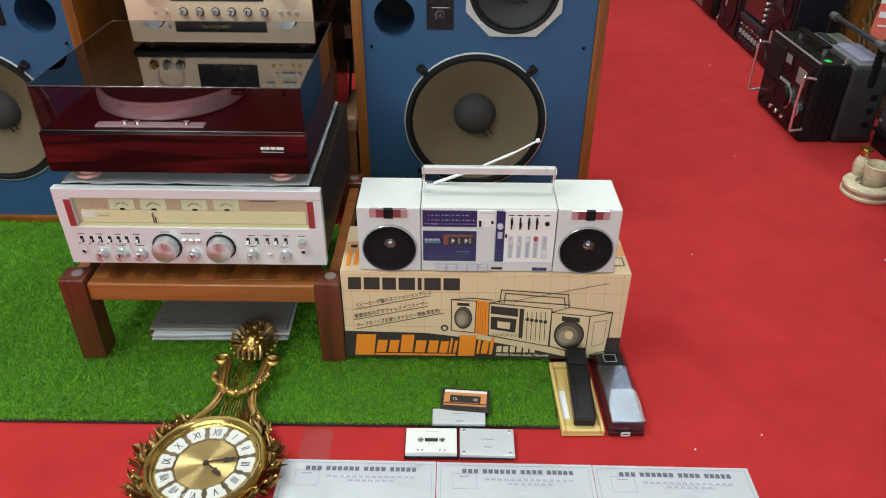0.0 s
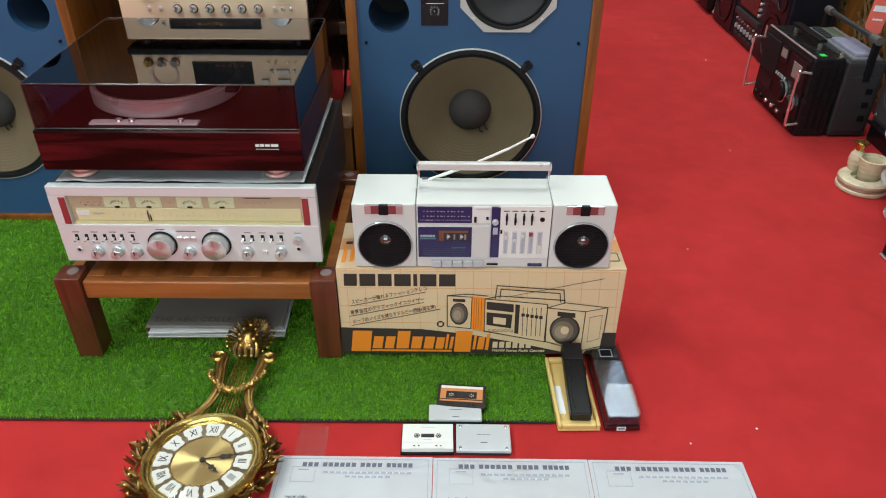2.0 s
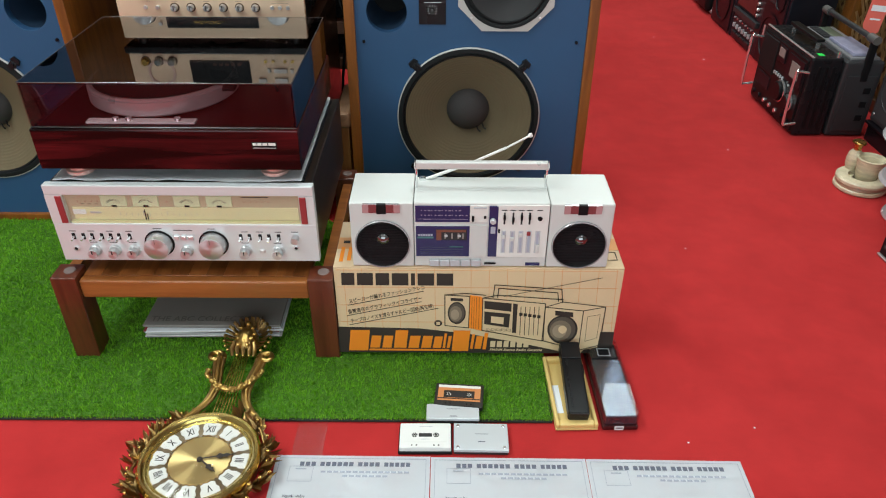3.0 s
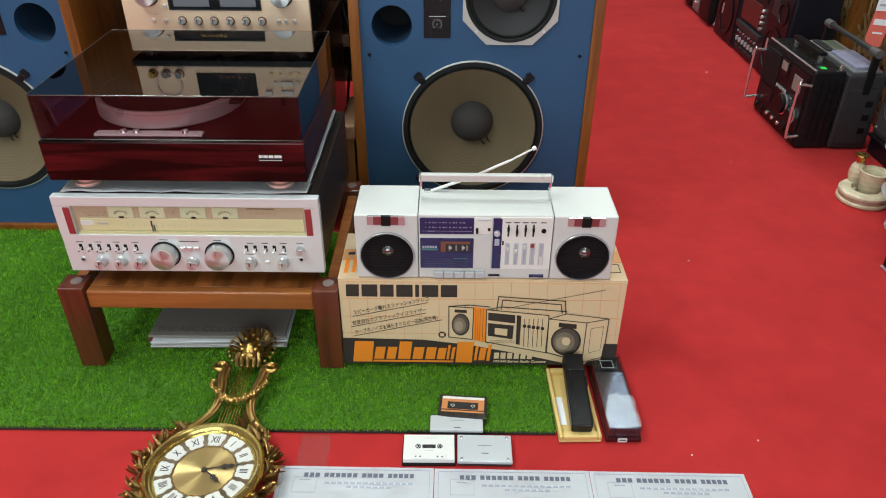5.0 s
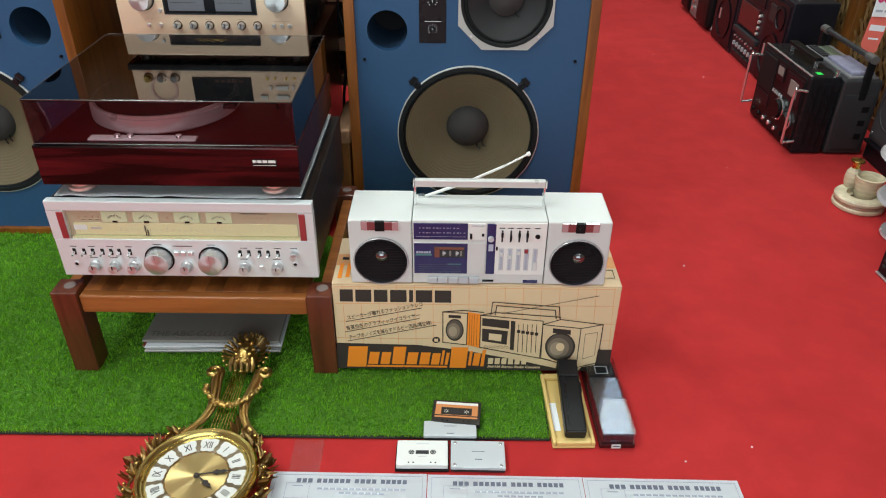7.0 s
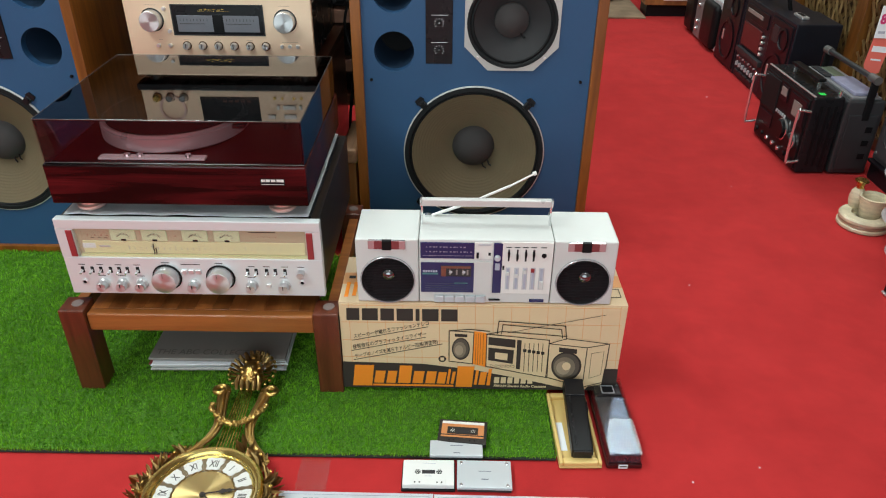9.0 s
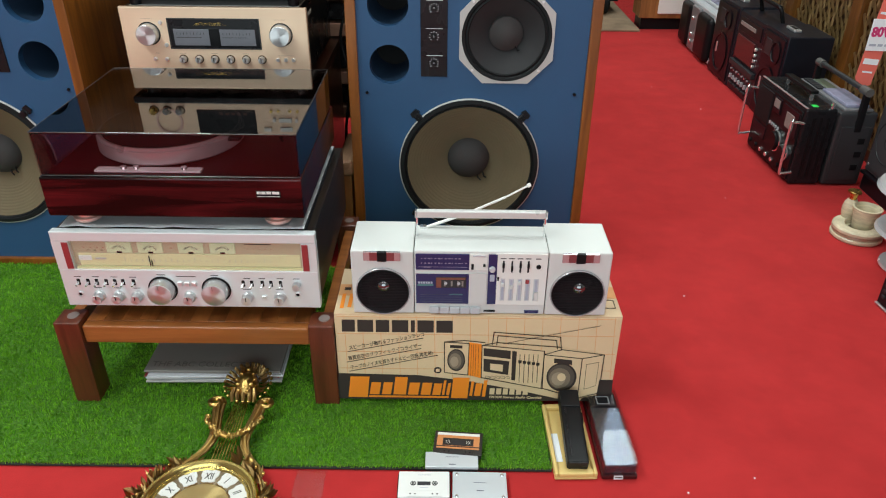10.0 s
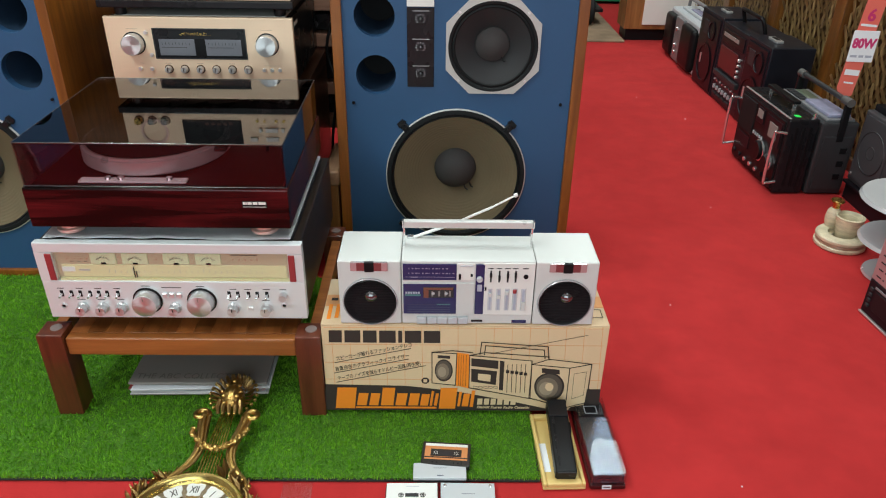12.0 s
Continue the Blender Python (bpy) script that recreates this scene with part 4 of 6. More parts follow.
    for pts in ([(196, 50), (240, 52), (238, 107), (196, 103), (196, 50)], [(196, 50), (232, 47), (268, 50)], [(263, 55), (374, 64), (372, 128), (262, 111), (263, 55)], [(374, 70), (442, 76), (436, 143), (370, 127), (374, 70)], [(442, 76), (481, 69), (474, 134), (436, 143)], [(374, 70), (405, 61), (481, 69)], [(281, 54), (284, 32), (402, 39), (404, 62)], [(289, 54), (291, 38), (395, 45), (397, 60)], [(263, 55), (290, 50), (405, 57)]):
        ink += stroke(pts, .0019, .0024)
    ink += stroke([(300, 52), (372, 38), (472, 19)], .0009, .0024)
    for u in (244, 248, 252, 257):
        ink += stroke([(u, 54), (u - 1, 108)], .0006, .0025)
    ink += [flat([(266, 60), (314, 64), (314, 78), (266, 73)], .0024), flat([(266, 78), (312, 82), (310, 106), (266, 100)], .0024), flat([(317, 64), (325, 65), (323, 115), (316, 114)], .0024), flat([(206, 55), (228, 56), (228, 61), (206, 60)], .0024), flat([(392, 76), (424, 79), (424, 87), (392, 84)], .0024)]
    for u in (331, 339, 347, 355, 363):
        ink += stroke([(u, 70), (u - 1, 118)], .0013, .0024)
        ink.append(flat([(u - 3, 78 + (u % 7)), (u + 3, 78 + (u % 7)), (u + 3, 83 + (u % 7)), (u - 3, 83 + (u % 7))], .0025))
    for k in range(5):
        ink += stroke([(270 + k * 9, 108), (277 + k * 9, 109), (277 + k * 9, 112), (270 + k * 9, 111), (270 + k * 9, 108)], .0006, .0025)
    ink += stroke([(450, 86), (472, 82), (468, 122), (447, 128), (450, 86)], .0007, .0025)
    tagged(part("drawing_line", merged(ink), INK, c, "black line drawing of a portable stereo"), kind="stuff")
    for (u, v, ru, rv) in ((217, 81, 16, 19), (406, 108, 27, 24)):
        pts = [(u + ru * math.cos(2 * math.pi * k / 40), v + rv * math.sin(2 * math.pi * k / 40)) for k in range(40)]
        part("drawn_cone", flat(pts, .0026), INK, c)
        for q, (f, dx, dy, mt) in enumerate(((.88, -.02, -.02, INK_GREY), (.70, -.12, .06, INK_MID), (.46, -.20, .12, INK_PALE))):
            part("drawn_cone_shade", flat([(u + (a - u) * f + ru * dx, v + (b - v) * f + rv * dy) for a, b in pts], .0028 + q * .0002), mt, c)
        if ru > 20:
            part("drawn_cone_centre", flat([(u + (a - u) * .28, v + (b - v) * .28) for a, b in pts], .0036), CARD, c)
    part("drawn_cassette", flat([(278, 86), (301, 88), (300, 100), (278, 97)], .0028), CARD, c)
    # print on the lid
    part("lid_mark", merged([bx(-.292 + k * .016, -.284 + k * .016, .020 + .004 * k, .075, Hh + .0009, Hh + .0013) for k in range(2)]), ORANGE, c)
    part("lid_mark_black", bx(-.290, -.276, .090, .100, Hh + .0009, Hh + .0013), INK, c)
    part("lid_frame", merged([bx(.262, .292, .030, .0315, Hh + .0009, Hh + .0013), bx(.262, .292, .060, .0615, Hh + .0009, Hh + .0013), bx(.291, .2925, .030, .0615, Hh + .0009, Hh + .0013)]), INK, c)


carton()


HANDLE_WHITE = surf("silver_white_handle", (0.62, 0.62, 0.60), 0.3, 0.2, var=0.05)
BRIGHT_ROD = surf("bright_rod", (0.84, 0.84, 0.82), 0.35, 0.35, var=0.03, bump=0)
TUNER_INK = surf("tuner_ink", (0.24, 0.25, 0.34), 0.5, var=0.1)
PINK_INLAY = surf("pale_pink_inlay", (0.50, 0.33, 0.34), 0.2, 0.3, var=0.08)
RING_SILVER = surf("silver_ring", (0.50, 0.50, 0.52), 0.25, 0.4, var=0.05, bump=0)
WINE = surf("dull_orange_label", (0.20, 0.065, 0.04), 0.4)
TEALINK = surf("teal_ink", (0.06, 0.20, 0.20), 0.4)


# ---- portable stereo on the carton ----
def portable_stereo():
    b = thing("portable_stereo", pose(0.063, 1.264, 0.252), "cream white portable stereo with detachable speakers on its carton", "portable stereo")
    Hh = 0.150

    def P(px, py):  # front design units -> metres
        v = (py - 382) / 110
        l, r = 622 + 7 * v, 1088 - 14 * v
        return -.262 + .524 * (px - l) / (r - l), Hh * (1 - v)

    def plate(x0, x1, y0, y1, d0, d1, bev=.0006):
        (a, zt), (c, zb) = P(x0, y0), P(x1, y1)
        return bx(a, c, d0, d1, zb, zt, bev, 1)

    for sx, u0 in ((-.262, 0), (.1335, 1)):
        x0, x1 = (-.262, -.1355) if u0 == 0 else (.1355, .262)
        box = part("speaker_box", bx(x0, x1, 0, .128, 0, Hh, .004, 3), WHITE, b, "cream white detachable speaker")
        cx = (x0 + x1) / 2
        part("speaker_ring", disc_front(cx, 0, .0555, [(.0560, .001), (.0560, .004), (.0550, .0052), (.0537, .005), (.0530, .001)], 64), RING_SILVER, box, "thin silver ring", True)
        part("speaker_grille", disc_front(cx, 0, .0555, [(.0537, .0030), (.0515, .0055), (.0490, .0040), (.03, .0045), (0, .005)], 64), BLACK, box, "black mesh grille", True)
        rows = []
        for k in range(26):
            zz = .0555 - .048 + k * .00385
            hw = math.sqrt(max(.0005 ** 2, .0495 ** 2 - (zz - .0555) ** 2))
            rows.append(bx(cx - hw, cx + hw, -.0054, -.0046, zz - .0004, zz + .0004))
        tagged(part("mesh_wire", merged(rows), SATIN_BLACK, box), kind="stuff")
        part("tweeter", disc_front(cx + .002, -.005, .071, [(.0125, 0), (.012, .0035), (.009, .0065), (.0045, .0085), (0, .0092)], 28), DOME, box, "small chrome tweeter", True)
        part("name_strip", bx(cx - .037, cx + .037, -.003, .002, .128, .149, .001, 1), CHROME, box, "chrome strip with red ends")
        for sgn in (-1, 1):
            part("red_inlay", bx(cx + sgn * .0170 - .0075, cx + sgn * .0170 + .0075, -.0036, -.002, .1295, .1475), REDINLAY, box)
            part("pink_inlay", bx(cx + sgn * .0310 - .0062, cx + sgn * .0310 + .0062, -.0036, -.002, .1295, .1475), PINK_INLAY, box, "pale pink strip end")
        part("latch", bx(cx - .0095, cx + .0095, -.0055, .002, .1275, .1495, .0015, 2), BLACK, box, "black latch")
    part("main_body", bx(-.1345, .1345, .001, .110, 0, Hh + .001, .004, 3), WHITE, b, "cream white centre unit")
    for x in (-.135, .135):
        part("seam", bx(x - .0002, x + .0002, .003, .108, .002, Hh - .002), GREYPL, b)
    part("tuner_panel", plate(738, 833, 386, 413, -.0012, .002), NAVY, b, "dark blue tuner scale")
    marks = []
    for py, n in ((394, 12), (402, 14)):
        for k in range(n):
            x, z = P(748 + k * 6, py)
            marks.append((x, x + .0035 * (0.6 + .4 * (k % 3)), z, z + .0022))
    x0, z0 = P(742, 408)
    marks.append((x0, x0 + .1, z0, z0 + .0008))
    marks.append((x0 + .012, x0 + .026, z0 - .001, z0 + .0012))
    tagged(part("tuner_print", bars(marks, -.0012), TUNER_INK, b), kind="stuff")
    door = part("cassette_door", plate(738, 863, 418, 473, -.0020, .002), WHITE, b, "cassette door with dark blue window")
    part("door_window", plate(739, 832, 419, 472, -.0030, -.0015), NAVY, door, "dark blue window print")
    part("door_stripe", bars([(*[P(741, 0)[0], P(830, 0)[0]], P(0, y)[1], P(0, y)[1] + .0008) for y in (456, 460, 464, 468)], -.003), PRINT, door)
    for q in ((742, 770, 437, 440), (798, 822, 454, 456)):
        part("green_mark", plate(q[0], q[1], q[2], q[3], -.0034, -.003, 0), TEALINK, door)
    tape = part("tape_window", plate(774, 828, 424, 443, -.0036, -.002), GREYPL, door, "tape window showing orange cassette")
    part("tape_label", plate(775, 827, 425, 429, -.0040, -.003), WINE, tape)
    part("tape_label", plate(775, 784, 429, 443, -.0040, -.003), WINE, tape)
    for px in (792, 815):
        x, z = P(px, 435)
        part("tape_reel", disc_front(x, -.0036, z, [(0, .001), (.0032, .001), (.0032, 0)], 16), SILVERPL, tape)
    part("window_title", merged([plate(743 + k * 4.4, 746.4 + k * 4.4, 432.5, 436, -.0034, -.003, 0) for k in range(6)]), PRINT_PALE, door)
    part("tape_guard", merged([plate(x0, x0 + 3, 431, 440, -.0042, -.0036, 0) for x0 in (789, 801, 812, 820)]), GREYSLEEVE, tape)
    strip = part("level_strip", plate(868, 880, 386, 473, -.0014, .002), NAVY, b, "dark blue vertical strip")
    x, z = P(874, 410)
    part("volume_knob", disc_front(x, -.001, z, [(0, .007), (.005, .007), (.0062, .005), (.0062, 0)], 24), SILVERPL, strip, "", True)
    part("level_mark", plate(870, 878, 420, 432, -.0022, -.001), PRINT_PALE, strip)
    part("function_plate", plate(834, 865, 385, 413, -.0008, .002), ENAMEL, b)
    part("function_slot", plate(840, 863, 387, 390, -.002, 0), SILVERPL, b)
    for px in (839, 860):
        part("slide_switch", plate(px - 2, px + 2, 402, 411 if px == 839 else 406, -.004, 0), BLACK, b)
    part("equaliser_plate", plate(881, 966, 384, 474, -.0009, .002), ENAMEL, b, "white equaliser panel")
    for k, (px, py) in enumerate(((894, 402), (909, 406), (924, 402), (938, 402))):
        part("slider_slot", plate(px - 1, px + 1, 396, 416, -.0014, 0, 0), GREYPL, b)
        part("slider_cap", plate(px - 1.8, px + 1.8, py - 2, py + 5, -.006, 0), BLACK, b, "black slider cap")
    for k, px in enumerate((892, 907, 922, 936, 951)):
        part("level_window", plate(px - 3, px + 3, 427, 466, -.0016, 0), SILVERPL, b, "silver graphic equaliser slider")
        part("slider_slot", plate(px - .8, px + .8, 429, 464, -.0020, 0, 0), PRINT_PALE, b)
        py = (436, 440, 433, 430, 452)[k]
        part("slider_cap", plate(px - 3, px + 3, py - 2, py + (4 if k < 4 else 12), -.005, 0), WHITE if k != 3 else REDTRIM, b)
    x, z = P(956, 406)
    part("power_button", disc_front(x, -.0009, z, [(0, .003), (.0042, .003), (.005, .001), (.005, 0)], 24), BLACK, b)
    part("button_slot", plate(883, 886, 424, 431, -.002, 0), BLACK, b)
    print_each("printed_label", [(P(px - 5, 390)[0], P(px + 5, 390)[0], P(0, 393)[1], P(0, 391.5)[1]) for px in (894, 909, 924, 938, 956)] + [(P(887, 0)[0], P(900, 0)[0], P(0, 486)[1], P(0, 484)[1]), (P(876, 0)[0], P(900, 0)[0], P(0, 487)[1], P(0, 483.5)[1]), (P(838, 0)[0], P(860, 0)[0], P(0, 468)[1], P(0, 466)[1])], -.0009, GREYPL, b)
    part("model_plate", plate(931, 956, 484, 489, -.0012, .002), NAVY, b)
    for k in range(5):
        part("piano_key", plate(763 + k * 18.2, 780 + k * 18.2, 478, 489, -.006, .002, .001), SILVERPL, b, "silver cassette key")
    hz = .205
    hb = part("handle", bx(-.1315, .1315, .060, .072, hz - .012, hz + .004, .0025, 2), HANDLE_WHITE, b, "cream white carrying handle")
    for x0, x1 in ((-.1345, -.1318), (.1318, .1345)):
        part("handle_cap", bx(x0, x1, .0595, .0725, hz - .0125, hz + .0045, .0012, 1), CHROME, hb)
    for x in (-.1325, .1285):
        part("handle_arm", bx(x, x + .004, .061, .071, Hh - .010, hz - .010, .0006, 1), CHROME, hb, "chrome handle arm")
    ant = part("antenna", tube([(-.122, .098, .148), (-.02, .104, .186), (-.018, .104, .187), (.05, .108, .2185), (.052, .108, .2195), (.097, .112, .244)], [.0033, .0033, .0027, .0027, .0021, .0021], 10), BRIGHT_ROD, b, "extended telescopic antenna", True)
    part("antenna_tip", lathe([(0, .005), (.0042, .004), (.0044, -.003), (0, -.004)], 16, pose(.098, .112, .2446, 0, 65, 0)), BRIGHT_ROD, ant)
    part("antenna_base", bx(-.126, -.112, .092, .104, Hh, Hh + .006, .001, 1), CHROME, ant)


portable_stereo()


# ---- cassettes ----
def cassette(m, shell, labelmat, label, name="cassette_tape", w=.1004, d=.0638):
    c = thing(name, m, label, "cassette", "cassettes by the mat")
    part("shell", bx(-w / 2, w / 2, -d / 2, d / 2, 0, .0105, .0015, 2), shell, c)
    lab = part("label", bx(-w / 2 + .006, w / 2 - .006, -d / 2 + .015, d / 2 - .005, .0105, .0109), labelmat, c)
    part("reel_window", bx(-.013, .013, -.004, .005, .0109, .0113), GREYPL, lab)
    for x in (-.0212, .0212):
        hub = part("reel_hub", lathe([(.0, .0112), (.0055, .0112), (.0058, .0109)], 20, pose(x, .001, 0)), BLACK, lab)
        part("reel_teeth", merged([turned(bx(-.0006, .0006, .002, .005, .0112, .0116), pose(x, .001, 0, 0, 0, a)) for a in range(0, 360, 60)]), ENAMEL, hub)
    part("head_guard", bx(-.034, .034, -d / 2 + .0005, -d / 2 + .012, .0105, .0118, .0008, 1), shell, c)
    for x in (-.026, -.017, .017, .026):
        part("guide_hole", lathe([(0, .0121), (.0017, .0121), (.0017, .0117)], 12, pose(x, -d / 2 + .006, 0)), BLACK, c)
    return c, lab


CAS_WHITE = surf("cassette_white", (0.80, 0.80, 0.78), 0.4, var=0.03)
case_a = thing("cassette_case", pose(-.046, 1.0195, 0.0005, 0, 0, .4), "black tray of a cassette box on red carpet", "cassette case")
part("tray", bx(-.0525, .0525, -.0345, .036, 0, .006, .0012, 1), BLACK, case_a)
_, lab = cassette(pose(-.046, 1.0195, .0067, 0, 0, .4), CAS_WHITE, CAS_WHITE, "white cassette tape lying in its box on carpet")
part("label_print", bars([(-.012, .014, -.0002, .0002)], 0), PRINT_PALE, lab).matrix_basis = pose(0, .022, .0113, 90)
part("label_print", bars([(-.008, .008, -.0002, .0003)], 0), PRINT_PALE, lab).matrix_basis = pose(0, -.010, .0113, 90)

CAS_BLACK = surf("cassette_black", (0.02, 0.018, 0.017), 0.35)
CAS_ORANGE = surf("cassette_orange_label", (0.62, 0.24, 0.08), 0.5, var=0.05)
_, lab = cassette(pose(.022, 1.124, .0135, 1, -1, -5.0), CAS_BLACK, CAS_ORANGE, "black cassette tape with orange label on green mat")
part("label_band", bx(-.044, .044, .0195, .0265, .0109, .0113), ENAMEL, lab)
part("label_stripe", bx(-.044, .044, -.0125, -.010, .0109, .0113), CAS_BLACK, lab)
part("reel_plate", bx(-.032, .032, -.0085, .0115, .0110, .01115), CAS_BLACK, lab)


def plain_case(m, label, dep=.069):
    c = thing("cassette_case", m, label, "cassette case", "cassettes by the mat")
    part("lid", bx(-.0535, .0535, -dep / 2, dep / 2, .0075, .0145, .0015, 2), SILVERPL, c)
    part("tray", bx(-.0525, .0525, -dep / 2 + .001, dep / 2 - .001, 0, .0073, .0012, 1), GREYPL, c)
    for x in (-.045, .045):
        for y in ((-.027, .028) if dep > .06 else ()):
            part("corner_clip", lathe([(0, .0158), (.0028, .0156), (.0036, .0145)], 16, pose(x, y, 0)), CHROME, c)
    part("faint_print", merged([bx(-.012, .014, .006, .0068, .0146, .0149), bx(-.006, .008, -.0142, -.0126, .0146, .0149)]), PRINT, c)
    return c


plain_case(pose(.0635, 1.0195, 0.0003, 0, 0, -.6), "silver grey plastic cassette case lying on red carpet")
plain_case(pose(.0085, 1.079, .0082, 0, 0, 0), "silver grey plastic card case on edge of mat", .041)


# ---- yellow tray with black recorder, boxed chrome set ----
def yellow_tray():
    t = thing("plastic_tray", pose(.2555, 1.146, 0.0008, 0, 0, 1.5), "cream yellow plastic tray standing on red carpet", "tray")
    part("tray_base", bx(-.043, .043, -.097, .108, 0, .006, .0029, 3), CREAM, t)
    for box in ((-.043, -.035, -.097, .108), (.035, .043, -.097, .108), (-.0349, .0349, -.097, -.081), (-.0349, .0349, .095, .108)):
        part("tray_rim", bx(*box, .0055, .017, .0038, 3), CREAM, t)
    part("paper_slip", bx(-.0335, -.020, -.055, .025, .0065, .0072), PAPER, t, "white paper slip")


yellow_tray()
DARKRED = surf("dark_red_plastic", (0.055, 0.008, 0.009), 0.25, var=0.15)
r = thing("handheld_recorder", pose(.2625, 1.156, .0345, 8.5, 0, -.5), "black handheld recorder lying in yellow tray against carton", "recorder")
part("body", bx(-.0215, .0215, -.093, .091, -.008, .018, .005, 3), BLACK, r)
part("side_rib", bx(-.0140, -.0100, -.080, .060, .0175, .0205, .001, 1), SATIN_BLACK, r)
part("head_cover", bx(-.0205, .0205, .045, .0905, .017, .0215, .002, 2), SATIN_BLACK, r)
part("slide_button", bx(.0200, .0240, .010, .035, .002, .014, .001, 1), BLACK, r)
part("end_cap", bx(-.0190, .0190, -.0955, -.0925, -.006, .018, .001, 1), SATIN_BLACK, r)

s = thing("boxed_shaver", pose(.3435, 1.160, 0.0008, 0, 0, 1.0), "grey steel grooming set in clear-lidded dark box on carpet", "boxed set")
part("tray", bx(-.036, .036, -.109, .122, 0, .010, .003, 2), DARKRED, s, "dark red-black box base")
chrome_body = part("chrome_body", bx(-.0320, .0320, -.104, .066, .010, .033, .003, 3), STEEL_FLAT, s, "polished steel body")
part("head_block", bx(-.0300, .0300, .0665, .114, .010, .036, .005, 2), SATIN_BLACK, s)
part("head_frame", merged([bx(-.014, .014, .072, .074, .0361, .0368), bx(-.014, .014, .095, .097, .0361, .0368), bx(-.014, -.012, .0741, .0949, .0361, .0368), bx(.012, .014, .0741, .0949, .0361, .0368)]), SILVERPL, s)
lid = part("clear_lid", bx(-.0335, .0335, -.1085, .1215, .041, .043, .0008, 1), CLEAR, s, "clear plastic lid")
for box in ((-.0335, .0335, -.1085, -.1065), (-.0335, .0335, .1195, .1215), (-.0335, -.0315, -.1064, .1194), (.0315, .0335, -.1064, .1194)):
    part("lid_wall", bx(*box, .0122, .0408), CLEAR, lid)
part("price_label", bx(-.012, .006, -.1102, -.1090, .0015, .0115), PAPER, s, "small white price label")
part("price_bar", bx(-.010, .004, -.1106, -.1102, .006, .009), INK, s)


# ---- three invoice sheets ----
HEAD_PRINT = surf("heading_print", (0.13, 0.14, 0.19), 0.8, var=0.15)


def invoice(x, y, rz, label):
    p = thing("invoice_sheet", pose(x, y, 0.0006, 0, 0, rz), label, "paper", "invoice sheets on the carpet")
    bm = bmesh.new()
    nx, ny = 14, 10
    g = [[bm.verts.new((-.1485 + .297 * i / nx, -.21 * j / ny, .0006 + .0005 * (1 + noise.noise(Vector((x * 9 + i * .5, j * .5, 1)))))) for j in range(ny + 1)] for i in range(nx + 1)]
    for i in range(nx):
        for j in range(ny):
            bm.faces.new((g[i][j], g[i][j + 1], g[i + 1][j + 1], g[i + 1][j]))
    bmesh.ops.solidify(bm, geom=bm.faces[:], thickness=.0003)
    part("sheet", bm, PAPER, p, smooth=True)

    def fb(a, b, c, d, mt, name):
        return part(name, bx(a, b, c, d, .0017, .0020), mt, p)

    for box in ((-.141, .141, -.0075, -.0069), (-.141, -.1404, -.20, -.0075), (.1404, .141, -.20, -.0075)):
        fb(*box, PRINT_PALE, "printed_border")
    u = -.100
    for w_ in (.033, .066, .044, .052):
        n = max(2, round(w_ / .0105))
        for k in range(n):
            q = u + k * w_ / n
            fb(q, q + w_ / n * .74, -.0256, -.0160, HEAD_PRINT, "heading_mark")
        u += w_ + .006
    for a, b, c in ((-.058, .112, -.0370), (-.016, .072, -.0465)):
        n = round((b - a) / .012)
        for k in range(n):
            q = a + k * (b - a) / n
            fb(q, q + (b - a) / n * .75, c - .0042, c, PRINT_PALE, "address_bar")
    for box in ((-.118, -.073, -.027, -.0265), (-.118, -.073, -.062, -.0615), (-.118, -.1175, -.062, -.0265), (-.0735, -.073, -.062, -.0265)):
        fb(*box, PRINT_PALE, "stamp_box")
    fb(-.106, -.086, -.034, -.032, PRINT_PALE, "stamp_bar")
    lettering("form_line", "Người nhận:", .008, pose(-.120, -.098, .0020), PRINT, p)


invoice(-.184, .9805, -.4, "white printed invoice sheet partly under the clock")
invoice(.1145, .9775, -.4, "white printed invoice sheet lying on red carpet")
invoice(.4125, .9745, -.6, "white printed invoice sheet at end of the row")
film_strip = part("plastic_sleeve", bx(-.305, -.245, .975, 1.066, .0005, .0012), TAPE_FILM)
tagged(film_strip, "strip of clear plastic film on red carpet", "plastic film")


# ---- gilt lyre wall clock lying on the floor ----
def leaf_mesh(l, w, curl):
    bm = bmesh.new()
    n = 6
    rows = []
    for i in range(n + 1):
        f = i / n
        hw = w * math.sin(math.pi * min(f * .92 + .06, 1)) ** .8
        z = curl * f * f
        rows.append([bm.verts.new((-hw, f * l, z - hw * .15)), bm.verts.new((0, f * l, z + hw * .55)), bm.verts.new((hw, f * l, z - hw * .15))])
    for a, b in zip(rows, rows[1:]):
        for k in range(2):
            bm.faces.new((a[k], a[k + 1], b[k + 1], b[k]))
    bmesh.ops.solidify(bm, geom=bm.faces[:], thickness=.0012)
    return bm


